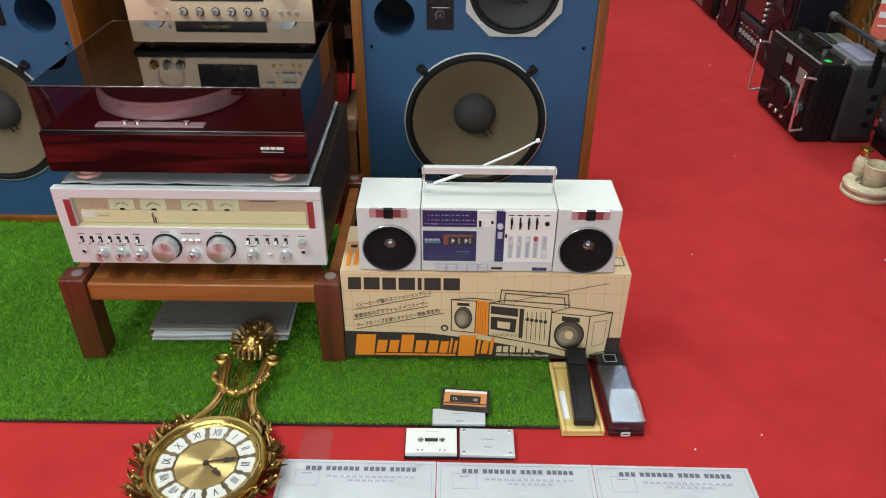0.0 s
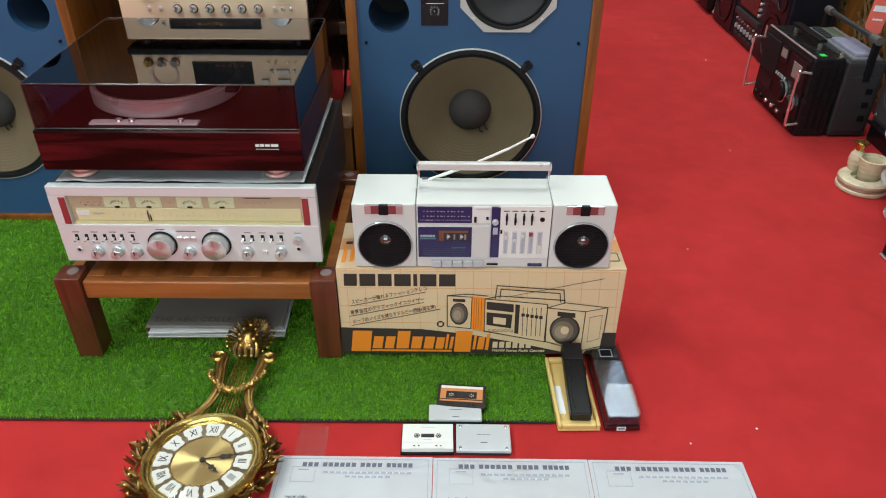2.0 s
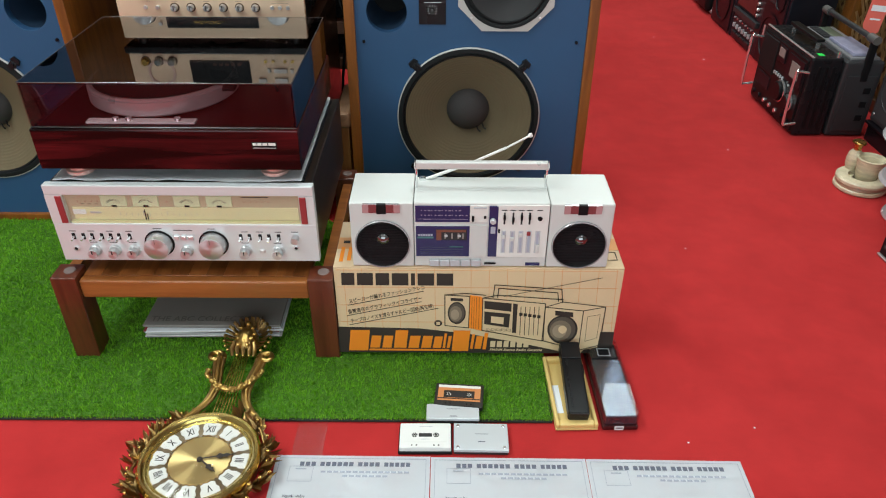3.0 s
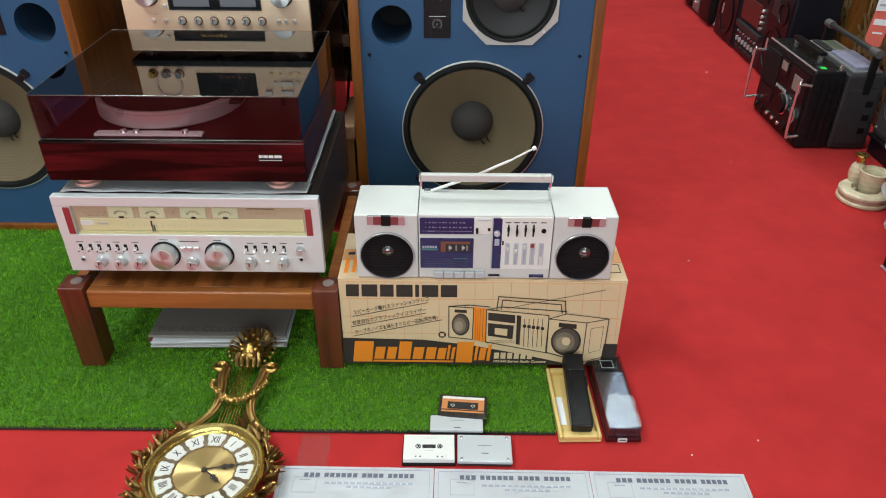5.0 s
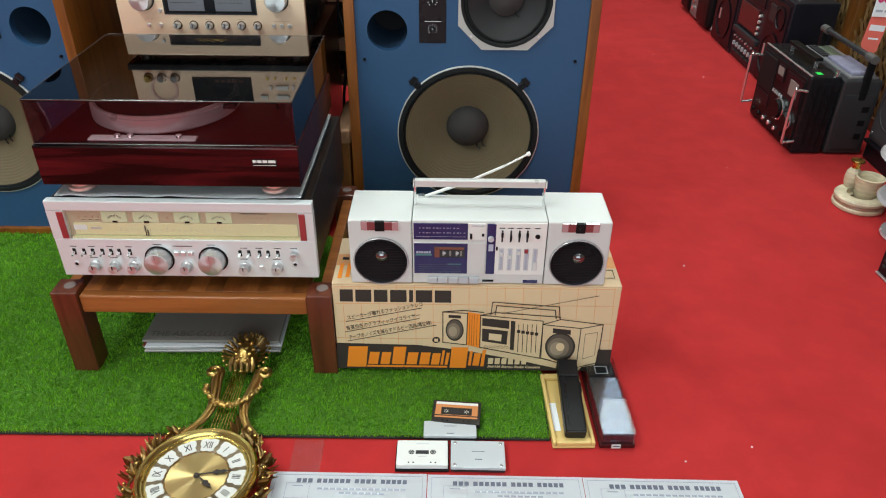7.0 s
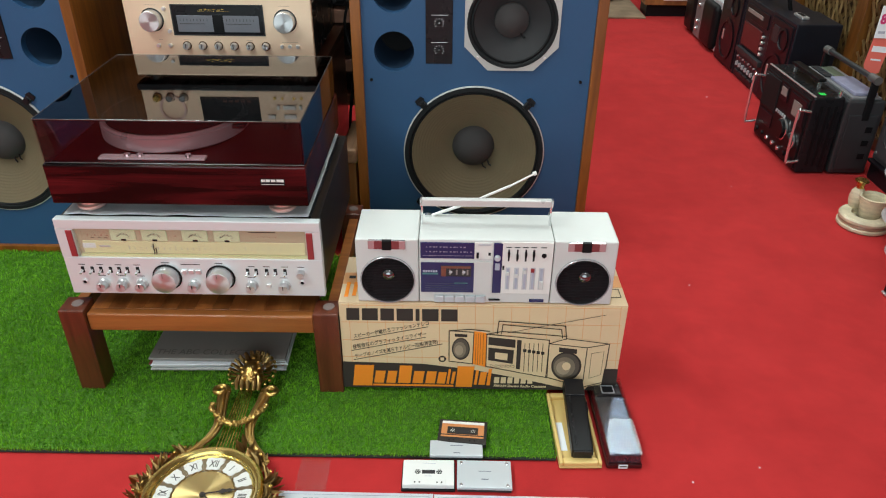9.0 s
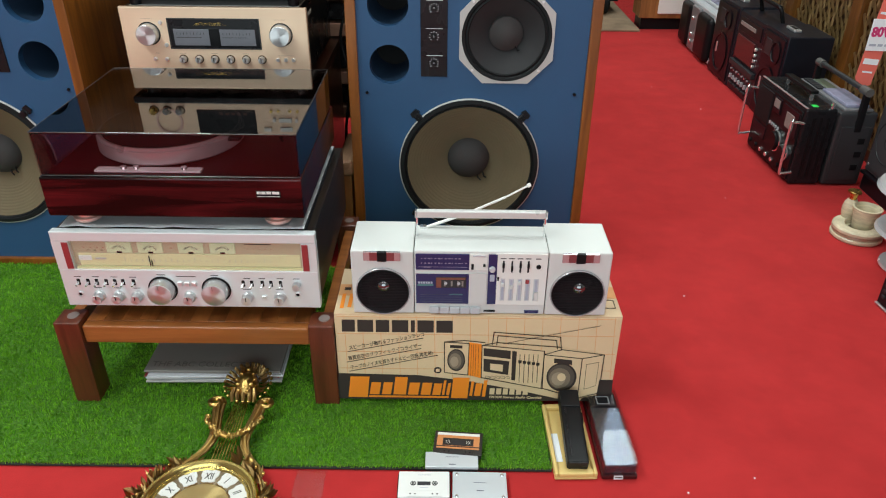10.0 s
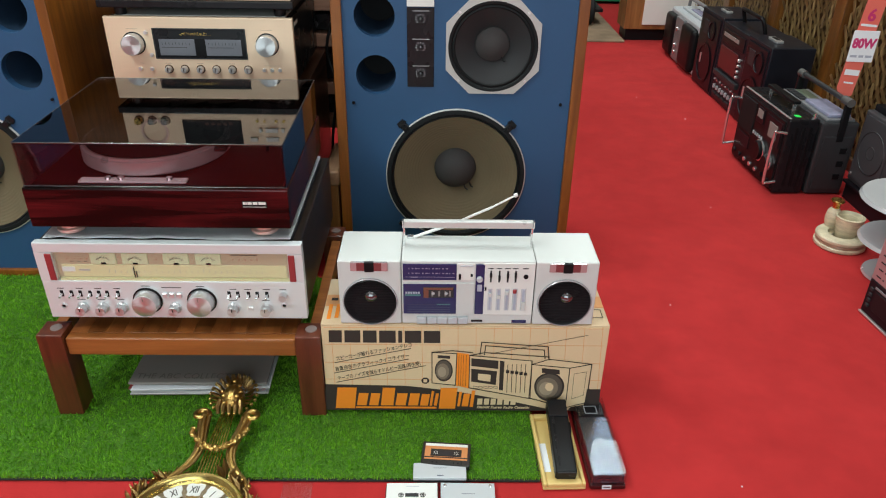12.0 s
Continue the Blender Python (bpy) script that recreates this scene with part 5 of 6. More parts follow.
def lyre_clock():
    c = thing("lyre_clock", pose(-.456, .925, 0.0, 0, 0, -1.5), "ornate gilt brass lyre clock with Roman dial lying flat", "clock")
    part("back_case", lathe([(0, 0.002), (.108, .002), (.112, .008), (.112, .030), (0, .030)], 72), OLD_BRASS, c, smooth=True)
    bez = part("bezel", lathe([(.100, .036), (.103, .043), (.108, .047), (.113, .047), (.117, .043), (.119, .036), (.117, .030), (.112, .028)], 96), POLISHED, c, "polished round brass bezel", True)
    part("inner_ring", lathe([(.0945, .0345), (.097, .038), (.100, .0385), (.102, .036)], 96), POLISHED, bez, smooth=True)
    dial = part("dial", lathe([(0, .0335), (.060, .0335), (.0605, .0325), (.104, .0325)], 96), DIALBRASS, c, "brushed gilt dial", True)
    part("chapter_ring", lathe([(.060, .0337), (.061, .0343), (.098, .0343), (.0985, .0337)], 96), DARKGILT, dial, "dull bronze chapter ring", True)
    numerals = ["XII", "I", "II", "III", "IIII", "V", "VI", "VII", "VIII", "IX", "X", "XI"]
    sh = [(-.0125, -.0125), (-.0065, -.0150), (0, -.0135), (.0065, -.0150), (.0125, -.0125), (.0125, -.004), (.0165, .002), (.0165, .0125), (.0085, .0150), (0, .0135), (-.0085, .0150), (-.0165, .0125), (-.0165, .002), (-.0125, -.004)]
    for k, num in enumerate(numerals):
        m = pose(0, 0, .0343, 0, 0, -30 * k) @ pose(0, .0785, 0)
        bm = bmesh.new()
        lo = [bm.verts.new((x, y, 0)) for x, y in sh]
        hi = [bm.verts.new((x * .94, y * .94, .0014)) for x, y in sh]
        bm.faces.new(hi)
        for q in range(len(sh)):
            r = (q + 1) % len(sh)
            bm.faces.new((lo[q], lo[r], hi[r], hi[q]))
        pl = part("numeral_plate", turned(bm, m @ Matrix.Diagonal((1.12, 1.12, 1, 1))), ENAMEL, dial, "white enamel numeral plate")
        lettering("numeral", num, .024, m @ pose(0, -.0085, .0017), INK, pl, stretch=.62 if len(num) < 4 else .5, centre=True, bold=.0002)
        part("scallop", turned(tube([(-.014, -.0165, 0), (-.007, -.0190, .001), (0, -.0172, 0), (.007, -.0190, .001), (.014, -.0165, 0)], .0013, 6), m), OLD_BRASS, dial)
    hub = part("hand_hub", lathe([(0, .0400), (.004, .0395), (.0055, .037), (.006, .0345)], 20), INK, dial)
    for ang, ln, nm in ((-128, .052, "hour_hand"), (-78, .070, "minute_hand")):
        pts = [(-.0012, 0), (.0012, 0), (.0016, ln * .45), (.0065, ln * .55), (.003, ln * .66), (.005, ln * .74), (.0012, ln * .84), (0, ln), (-.0012, ln * .84), (-.005, ln * .74), (-.003, ln * .66), (-.0065, ln * .55), (-.0016, ln * .45)]
        part(nm, flat_up(pts, .0375, .0384, ang), INK, hub)
    part("dial_glass", lathe([(0, .0475), (.05, .0462), (.085, .043), (.1015, .0395)], 72), CLEAR, c, smooth=True)
    # laurel sprays on both sides
    rng = random.Random(11)
    kinds = []
    for l, w, cu in ((.036, .0066, .014), (.031, .0060, .020), (.036, .0044, .009)):
        ob = part("leaf", leaf_mesh(l, w, cu), LEAFBRASS, c, smooth=True)
        kinds.append(ob.data)
        bpy.data.objects.remove(ob)
    for side in (-1, 1):
        branch = []
        for i in range(14):
            a = radians(62 - i * 11.5)
            r = .128 + .004 * math.sin(i * 1.3)
            branch.append((side * r * math.cos(a), r * math.sin(a), .024 + .004 * math.sin(i)))
        part("branch", tube(branch, .0035, 8), OLD_BRASS, c, smooth=True)
        for i in range(8):
            mid_a = 62 - i * 21 + rng.uniform(-3, 3)
            for j in range(19):
                fan = rng.uniform(-1, 1)
                a = mid_a + fan * 7 + rng.uniform(-2, 2)
                r = .116 + rng.uniform(0, .016)
                out_a = mid_a + (48 if i % 2 else 12) + fan * 62
                if side < 0:
                    a, out_a = 180 - a, 180 - out_a
                ob = new("leaf", rng.choice(kinds))
                ob.parent = c
                ob.matrix_basis = pose(r * math.cos(radians(a)), r * math.sin(radians(a)), rng.uniform(.014, .034), 0, 0, out_a - 90) @ pose(0, 0, 0, rng.uniform(-10, 34), rng.uniform(-40, 40), 0) @ Matrix.Scale(rng.uniform(.58, .95), 4)
        for i in range(16):
            a = radians(58 - i * 9.5)
            r = .130 + rng.uniform(-.004, .016)
            part("berry", lathe([(0, .0042), (.003, .003), (.0042, 0), (.003, -.003), (0, -.0042)], 8, pose(side * r * math.cos(a), r * math.sin(a), rng.uniform(.028, .042))), BRASS, c, smooth=True)
    # the dial and its sprays sit a little higher on the frame and are slightly smaller
    for ob in list(c.children):
        ob.matrix_basis = pose(-.010, .017, 0) @ Matrix.Scale(.955, 4) @ ob.matrix_basis
    # lyre frame
    for side in (-1, 1):
        arm = [(side * .086, .108, .026), (side * .070, .128, .029), (side * .054, .144, .032), (side * .041, .163, .035), (side * .034, .186, .038), (side * .034, .208, .041), (side * .038, .232, .043), (side * .043, .258, .045), (side * .045, .282, .047)]
        line = smooth_path(arm)
        last = len(line) - 1
        for off, thin, thick, mt in ((0, .0040, .0078, BRASS2), (-1, .0026, .0046, OLD_BRASS), (1, .0026, .0046, OLD_BRASS)):
            pts = [(x + off * side * (.0042 + .0048 * i / last), y, z - abs(off) * .001) for i, (x, y, z) in enumerate(line)]
            part("lyre_arm", tube(pts, [thin + (thick - thin) * i / last for i in range(last + 1)], 10), mt, c, "", True)
        sc = []
        for i in range(26):
            a = 2 * math.pi * 1.45 * i / 25
            r = .0165 * (1 - i / 25 * .78)
            sc.append((side * (.0545 - r * math.cos(a) * 1), .284 + r * math.sin(a), .046 + i * .0003))
        part("scroll", tube(sc, [.0068 - .003 * i / 25 for i in range(26)], 10), BRASS2, c, "rolled scroll end", True)
    for k in range(7):
        o = (k - 3) / 3
        part("string", tube([(o * .020, .112, .034), (o * .013, .29, .046)], .0011, 6), BRASS, c, "thin brass string")
    gar = []
    for i in range(34):
        f = i / 33 * 2 - 1
        gar.append((f * .056, .185 + .050 * abs(f) ** 2.4, .050))
    part("garland_cord", tube(gar, .0045, 8), OLD_BRASS, c, smooth=True)
    for i, (x, y, z) in enumerate(gar):
        for q in range(2):
            rr = rng.uniform(.0035, .0062)
            part("flower", lathe([(0, rr), (rr * .75, rr * .6), (rr, 0), (rr * .6, -rr * .5)], 7, pose(x + rng.uniform(-.004, .004), y + rng.uniform(-.005, .005), z + rng.uniform(0, .005), rng.uniform(-40, 40), rng.uniform(-40, 40))), BRASS2, c, smooth=False)
    # crown: plain rounded ornament in a ray wreath
    hy = .345
    tilt = pose(0, hy + .002, .046, 14) @ Matrix.Scale(1.2, 4)
    for ring, (n, r, s) in enumerate(((24, .024, .62), (20, .022, .56), (15, .019, .42))):
        for i in range(n):
            a = 360 / n * i + ring * 9
            ob = new("ray", kinds[1 + ring % 2])
            ob.parent = c
            ob.matrix_basis = tilt @ pose(r * math.cos(radians(a)), r * math.sin(radians(a)), .001 + ring * .005, 0, 0, a - 90) @ pose(0, 0, 0, 6 + ring * 14) @ Matrix.Scale(s, 4)
    for n, r, z in ((24, .0425, .007),):
        for i in range(n):
            a = 2 * math.pi * i / n
            part("bead", lathe([(0, .0036), (.0026, .0026), (.0036, 0), (.0026, -.0026), (0, -.0036)], 7, tilt @ pose(r * math.cos(a), r * math.sin(a), z)), BRASS2, c, smooth=True)
    crown = lathe([(0, .030), (.010, .029), (.019, .024), (.025, .015), (.028, .004), (.027, -.008)], 28, tilt @ pose(0, -.008, 0) @ Matrix.Diagonal((.74, .98, .95, 1)))
    for v in crown.verts:
        v.co.z += .0035 * noise.noise(v.co * 95)
    part("crown_boss", crown, BRASS2, c, "plain rounded gilt boss", True)
    for x, y, rr in ((-.011, .010, .006), (.011, .010, .006), (0, -.002, .006), (-.012, -.014, .007), (.012, -.014, .007), (0, -.020, .008), (-.017, -.004, .005), (.017, -.004, .005), (-.008, -.028, .006), (.008, -.028, .006), (0, .020, .007)):
        rr *= .72
        part("boss_relief", lathe([(0, rr * .8), (rr * .7, rr * .55), (rr, 0)], 12, tilt @ pose(x, y, .022)), BRASS2, c, smooth=True)
    for x in (-.022, -.012, 0, .012, .022):
        part("boss_tassel", tube([tilt @ Vector((x * .8, -.020, .018)), tilt @ Vector((x * .95, -.032, .014)), tilt @ Vector((x * .9, -.042, .006))], [.0048, .0056, .004], 8), OLD_BRASS, c, smooth=True)


def flat_up(pts, z0, z1, ang):
    bm = bmesh.new()
    a = [bm.verts.new((x, y, z0)) for x, y in pts]
    b = [bm.verts.new((x, y, z1)) for x, y in pts]
    bm.faces.new(a[::-1])
    bm.faces.new(b)
    for i in range(len(pts)):
        j = (i + 1) % len(pts)
        bm.faces.new((a[i], a[j], b[j], b[i]))
    return turned(bm, pose(0, 0, 0, 0, 0, ang))


DIALBRASS = spun("brushed_gilt_dial", (0.72, 0.54, 0.23), 0.34, "Z")
LEAFBRASS = surf("dark_leaf_brass", (0.44, 0.29, 0.115), 0.36, 1.0, var=0.45, scale=60, bump=0.3, bscale=180)
DARKGILT = surf("bronze_ring", (0.20, 0.15, 0.09), 0.45, 0.7, var=0.2, scale=40)
BRASS2 = surf("rubbed_brass", (0.50, 0.32, 0.10), 0.33, 1.0, var=0.35, scale=70, bump=0.2, bscale=160)
lyre_clock()


# ---- right side row, fronts facing the aisle ----
def aisle(x, y, z=0.0, extra=0.0):
    """Local x runs towards the viewer, local y into the wall, front at y = 0."""
    return pose(x, y, z, 0, 0, -90 + extra)


def knob_front(x, z, r, d, y=0.0, n=24):
    return disc_front(x, y, z, [(0, d), (r * .9, d), (r, d * .8), (r, 0)], n)


def field_radio():
    r = thing("field_radio", aisle(1.238, 2.662, 0.004, 1.5), "black field radio with chrome guard handles on red carpet", "radio")
    W, Hh, D = .198, .285, .112
    part("case", bx(-W, W, 0, D, 0, Hh, .008, 2), SATIN_BLACK, r)
    part("front_panel", bx(-W + .012, W - .012, -.006, .004, .012, Hh - .012, .003, 1), BLACK, r)
    part("speaker_grille", bx(-W + .02, -.045, -.010, -.004, .135, Hh - .02, .003, 1), GASKET, r, "black speaker grille")
    part("dial_window", bx(.05, W - .02, -.009, -.004, .165, Hh - .025, .002, 1), REDBLACK, r, "dark red dial window")
    part("dial_scale", bx(.085, .15, -.0105, -.008, .185, .24, .001, 1), GREYSLEEVE, r)
    part("meter", bx(-.03, .03, -.010, -.004, .205, .262, .002, 1), REDBLACK, r)
    part("meter_face", bx(-.022, .022, -.0115, -.009, .225, .255), GREYSLEEVE, r)
    part("band_window", bx(-W + .03, -.05, -.009, -.004, .075, .125, .002, 1), REDBLACK, r)
    for x, z, q in ((.055, .115, .036), (.135, .100, .026)):
        k = part("tuning_knob", knob_front(x, z, q, .022, -.006, 40), BLACK, r, "large black tuning knob", True)
        part("knob_rim", disc_front(x, -.006, z, [(q + .004, .002), (q + .0045, .008), (q + .001, .010)], 40), CHROME, k, smooth=True)
    for k in range(7):
        part("small_knob", knob_front(-W + .04 + k * .052, .036, .0085, .007, -.006), CHROME if k in (2, 3, 4) else BLACK, r, "", True)
    for k in range(5):
        part("toggle", bx(-.03 + k * .018, -.026 + k * .018, -.012, -.004, .152, .164, .001, 1), SILVERPL, r)
    for x in (-W - .004, W + .004):
        part("guard_handle", tube(smooth_path([(x, .0, .235), (x, -.034, .240), (x, -.044, .228), (x, -.044, .060), (x, -.034, .046), (x, .0, .050)], 4), .0048, 10), CHROME, r, "chrome guard handle", True)
    h = part("carry_handle", bx(-.11, .11, .045, .075, Hh + .026, Hh + .038, .004, 2), BLACK, r, "black carrying handle")
    for x in (-.10, .095):
        part("handle_post", bx(x, x + .006, .052, .066, Hh - .002, Hh + .030, .001, 1), CHROME, h)
    part("top_trim", bx(-W + .004, W - .004, .002, .010, Hh - .001, Hh + .003, .001, 1), STEEL, r)
    part("price_sticker", bx(W - .05, W - .026, .035, .055, Hh, Hh + .001), GREENTAG, r, "bright green sticker")
    part("antenna_base", lathe([(0, .02), (.006, .02), (.007, 0)], 16, pose(W - .012, .095, Hh)), CHROME, r)
    for y in (.03, .055, .08):
        part("side_rib", bx(W - .001, W + .003, y, y + .012, .03, Hh - .03, .001, 1), BLACK, r)


field_radio()


def grey_boombox():
    r = thing("grey_boombox", aisle(1.362, 2.662, 0.004, 0.5), "dark grey boombox with raised carrying handle behind field radio", "boombox")
    W, Hh, D = .200, .275, .135
    part("body", bx(-W, W, 0, D, 0, Hh, .012, 3), GREYPL, r)
    part("top_deck", bx(-W + .02, W - .015, .018, D - .015, Hh - .001, Hh + .008, .003, 2), SILVERPL2, r, "grey top control deck")
    part("clear_sleeve", bx(-.02, W - .03, .03, D - .025, Hh + .008, Hh + .020, .004, 2), DISCBLUE, r, "clear plastic wrapped disc case")
    for k in range(6):
        part("top_key", bx(-W + .035 + k * .022, -W + .053 + k * .022, .022, .05, Hh + .008, Hh + .014, .001, 1), GREYPL, r)
    part("display", bx(-W + .03, -.03, .06, .10, Hh + .008, Hh + .011, .001, 1), GREENGREY, r, "grey-green display")
    for x in (-W + .03, W - .002):
        part("handle_arm", bx(x - .006, x + .008, .060, .085, Hh - .07, Hh + .075, .004, 2), BLACK, r)
    hb = part("handle_bar", tube([(-W + .03, .072, Hh + .075), (W, .072, Hh + .075)], .0095, 14), GREYPL, r, "round grey handle bar", True)
    for x0, x1 in ((-W + .020, -W + .06), (W - .035, W + .014)):
        part("handle_grip", tube([(x0, .072, Hh + .075), (x1, .072, Hh + .075)], .0145, 16), GRIPGREY, hb, smooth=True)
    part("side_panel", bx(W - .001, W + .004, .015, D - .015, .02, Hh - .05, .003, 2), GREYPL, r)
    for z in (.06, .11, .16):
        part("side_socket", bx(W + .003, W + .006, .085, .110, z, z + .022, .001, 1), BLACK, r)


GRIPGREY = surf("worn_grey_grip", (0.085, 0.083, 0.08), 0.5, var=0.15)
SILVERPL2 = surf("dull_silver_plastic", (0.22, 0.22, 0.23), 0.4, 0.2)
DISCBLUE = surf("wrapped_case", (0.30, 0.30, 0.42), 0.15, var=0.3, scale=30)
GREENGREY = surf("lcd_grey_green", (0.16, 0.19, 0.14), 0.2)
grey_boombox()


NIGHTBLACK = surf("blue_black_plastic", (0.009, 0.010, 0.016), 0.35, var=0.2, spec=0.35)


def big_boombox():
    b = thing("large_boombox", aisle(1.402, 3.515, 0.003, 0.0), "large black three-piece boombox with chrome clasps on carpet", "boombox")
    D, Hh = .19, .385
    for x0, x1, nm in ((-.445, -.138, "speaker_section"), (.195, .445, "speaker_section")):
        s = part(nm, bx(x0, x1, 0, D, 0, Hh, .006, 2), NIGHTBLACK, b, "blue-black speaker section")
        cx = (x0 + x1) / 2
        part("speaker_grille", bx(x0 + .015, x1 - .015, -.006, .002, .015, Hh - .015, .006, 2), REDBLACK, s, "dark speaker grille")
        part("woofer_ring", disc_front(cx, -.006, .13, [(.095, 0), (.100, .005), (.088, .005), (.084, 0)], 40), REDBLACK, s, smooth=True)
        part("tweeter_ring", disc_front(cx + .04, -.006, .30, [(.046, 0), (.050, .005), (.040, .006), (.037, .001)], 32), REDBLACK, s, smooth=True)
        part("badge", bx(cx - .06, cx - .045, -.009, -.005, .12, .17, .001, 1), STEEL, s)
        part("window_panel", bx(cx - .075, cx - .01, -.009, -.005, .27, .34, .002, 1), GREYPL, s)
        cl = part("top_clasp", bx(cx - .045, cx + .045, .05, .082, Hh, Hh + .012, .004, 2), STEEL, s, "chrome top clasp")
        part("clasp_gap", bx(cx - .028, cx + .028, .058, .074, Hh + .0121, Hh + .0135), BLACK, cl)
    m = part("centre_section", bx(-.136, .193, .004, D, 0, Hh - .008, .006, 2), NIGHTBLACK, b, "blue-black centre section with cassette deck")
    part("tuner_window", bx(-.11, .165, -.001, .006, .29, .355, .002, 1), REDBLACK, m)
    part("tuner_scale", bx(-.09, .10, -.003, 0, .318, .335), GREYSLEEVE, m)
    part("cassette_door", bx(-.10, .12, -.003, .006, .165, .272, .002, 1), WINERED, m, "wine red cassette door")
    part("deck_shelf", bx(-.12, .18, -.014, .006, .125, .150, .003, 2), GREYPL, m)
    for k in range(8):
        part("control_knob", knob_front(-.105 + k * .037, .100, .0048, .008, .004), CHROME if k % 2 else SILVERPL, m)
    for k in range(7):
        part("slider", bx(-.105 + k * .04, -.095 + k * .04, -.006, .006, .055, .075, .001, 1), SILVERPL, m)
    for k in range(4):
        part("round_knob", knob_front(.140, .175 + k * .026, .008, .010, .004), STEEL, m)
        part("key_row", bx(-.105 + k * .06, -.060 + k * .06, -.006, .006, .030, .040, .001, 1), GREYPL, m)
    hd = part("folding_handle", tube(smooth_path([(-.10, .09, Hh - .01), (-.095, .07, Hh + .05), (-.06, .06, Hh + .06), (.11, .06, Hh + .06), (.145, .07, Hh + .05), (.15, .09, Hh - .01)], 4), .009, 10), BLACK, b, "black folding handle", True)


WINERED = surf("wine_red_panel", (0.09, 0.022, 0.022), 0.3, var=0.15)
big_boombox()


def silver_boombox():
    b = thing("silver_boombox", aisle(1.402, 4.29, 0.003, -1.0), "silver portable player with black oval speakers on carpet", "boombox")
    part("body", bx(-.28, .28, .02, .22, 0, .27, .02, 3), SILVERPL, b)
    for x0, x1 in ((-.275, -.095), (.055, .275)):
        bm = bx(x0, x1, -.012, .06, .012, .245, .03, 4)
        part("speaker", bm, BLACK, b, "black rounded speaker", True)
    c = part("centre_panel", bx(-.09, .05, 0, .03, .01, .25, .006, 2), SILVERPL2, b)
    for z in (.06, .10, .19):
        part("control_knob", knob_front(-.02, z, .012, .012, 0), CHROME, c)
    part("top_lid", bx(-.2, .2, .06, .19, .27, .285, .006, 2), SILVERPL, b)
    for x in (-.08, -.03, .02, .07):
        part("top_key", bx(x, x + .036, .075, .12, .285, .292, .002, 1), DISCBLUE, b)
    part("handle", tube(smooth_path([(-.24, .11, .25), (-.23, .11, .31), (-.18, .11, .325), (.18, .11, .325), (.23, .11, .31), (.24, .11, .25)], 4), .010, 10), SILVERPL2, b, "grey carrying handle", True)


silver_boombox()


# ---- lattice screen along the right ----
def lattice_screen():
    s = thing("lattice_screen", pose(1.64, 0, 0), "brown wooden lattice screen behind the row of players", "screen", kind="structure")
    part("bottom_rail", bx(0, .05, 1.2, 5.6, 0, .05, .004), DARKWOOD, s)
    part("top_rail", bx(0, .05, 1.2, 5.6, 1.45, 1.52, .004), POSTWOOD, s)
    posts = (1.25, 2.10, 3.02, 3.62, 4.22, 4.82, 5.5)
    for y in posts:
        part("post", bx(-.008, .055, y, y + .075, .0505, 1.449, .004), POSTWOOD, s, "varnished wooden post")
    part("backing", bx(.050, .056, 1.2, 5.6, .05, 1.45), DARKWOOD, s, "dark backing board")
    for y0, y1 in zip(posts, posts[1:]):
        a, b = y0 + .075, y1
        bms = []
        stp = .040
        for sg, dx in ((1, .010), (-1, .022)):
            n = int((b - a + 1.4) / stp) + 1
            for k in range(-1, n):
                c0 = a - 1.4 + k * stp if sg > 0 else a + k * stp
                # clip the diagonal to the opening
                pts = []
                for t in np.linspace(0, 1, 29):
                    z = .05 + 1.4 * t
                    y = c0 + sg * (z - .05) * .62
                    if a <= y <= b:
                        pts.append((dx + .007 * math.sin((z + y * sg) * math.pi / stp * .5), y, z))
                if len(pts) > 1:
                    w = .0088
                    bm = bmesh.new()
                    vs = [(bm.verts.new((x, y - w, z + w * sg * .6)), bm.verts.new((x, y + w, z - w * sg * .6))) for x, y, z in pts]
                    for (p, q), (u, v) in zip(vs, vs[1:]):
                        bm.faces.new((p, q, v, u))
                    bmesh.ops.solidify(bm, geom=bm.faces[:], thickness=.003)
                    bms.append(bm)
        tagged(part("woven_panel", merged(bms), CANE, s, "woven diagonal wooden lattice"), kind="stuff")


lattice_screen()


# ---- hanging paper tags ----
def hang_tag():
    t = thing("price_tag", aisle(1.482, 2.56, .33, 84), "salmon red hanging tag with white 80W card", "tag")
    lean = pose(-.020, 0, 0, 0, 4, 0)
    part("tag_strip", turned(prism([(-.032, .045), (-.012, .0), (.028, .022), (.032, .36), (-.032, .36)], 0, .0015), lean), SALMON, t)
    cd = part("tag_card", bx(-.044, .042, -.004, -.001, .140, .248, .001, 1), PAPER, t, "white card with magenta figures")
    lettering("tag_words", "80W", .044, pose(-.039, -.0045, .190, 90), MAGENTA, cd, stretch=.84, bold=.0022)
    for q in ((-.036, -.014), (-.008, .008), (.014, .036)):
        part("small_print", bars([(*q, .156, .164)], -.004), PRINT_PALE, cd)
    lettering("tag_figure", "6", .055, lean @ pose(-.014, -.0006, .282, 90), MAGENTA, t, bold=.002)
    for q in ((-.024, .026, .092, .112), (-.016, .018, .062, .068), (-.026, .028, .262, .270)):
        part("tag_print", turned(bars([q], 0), lean), PAPER, t)
    part("tag_cord", tube([(.024, .001, .355), (.04, .04, .62), (.05, .06, .9)], .001, 5), BLACK, t)


hang_tag()


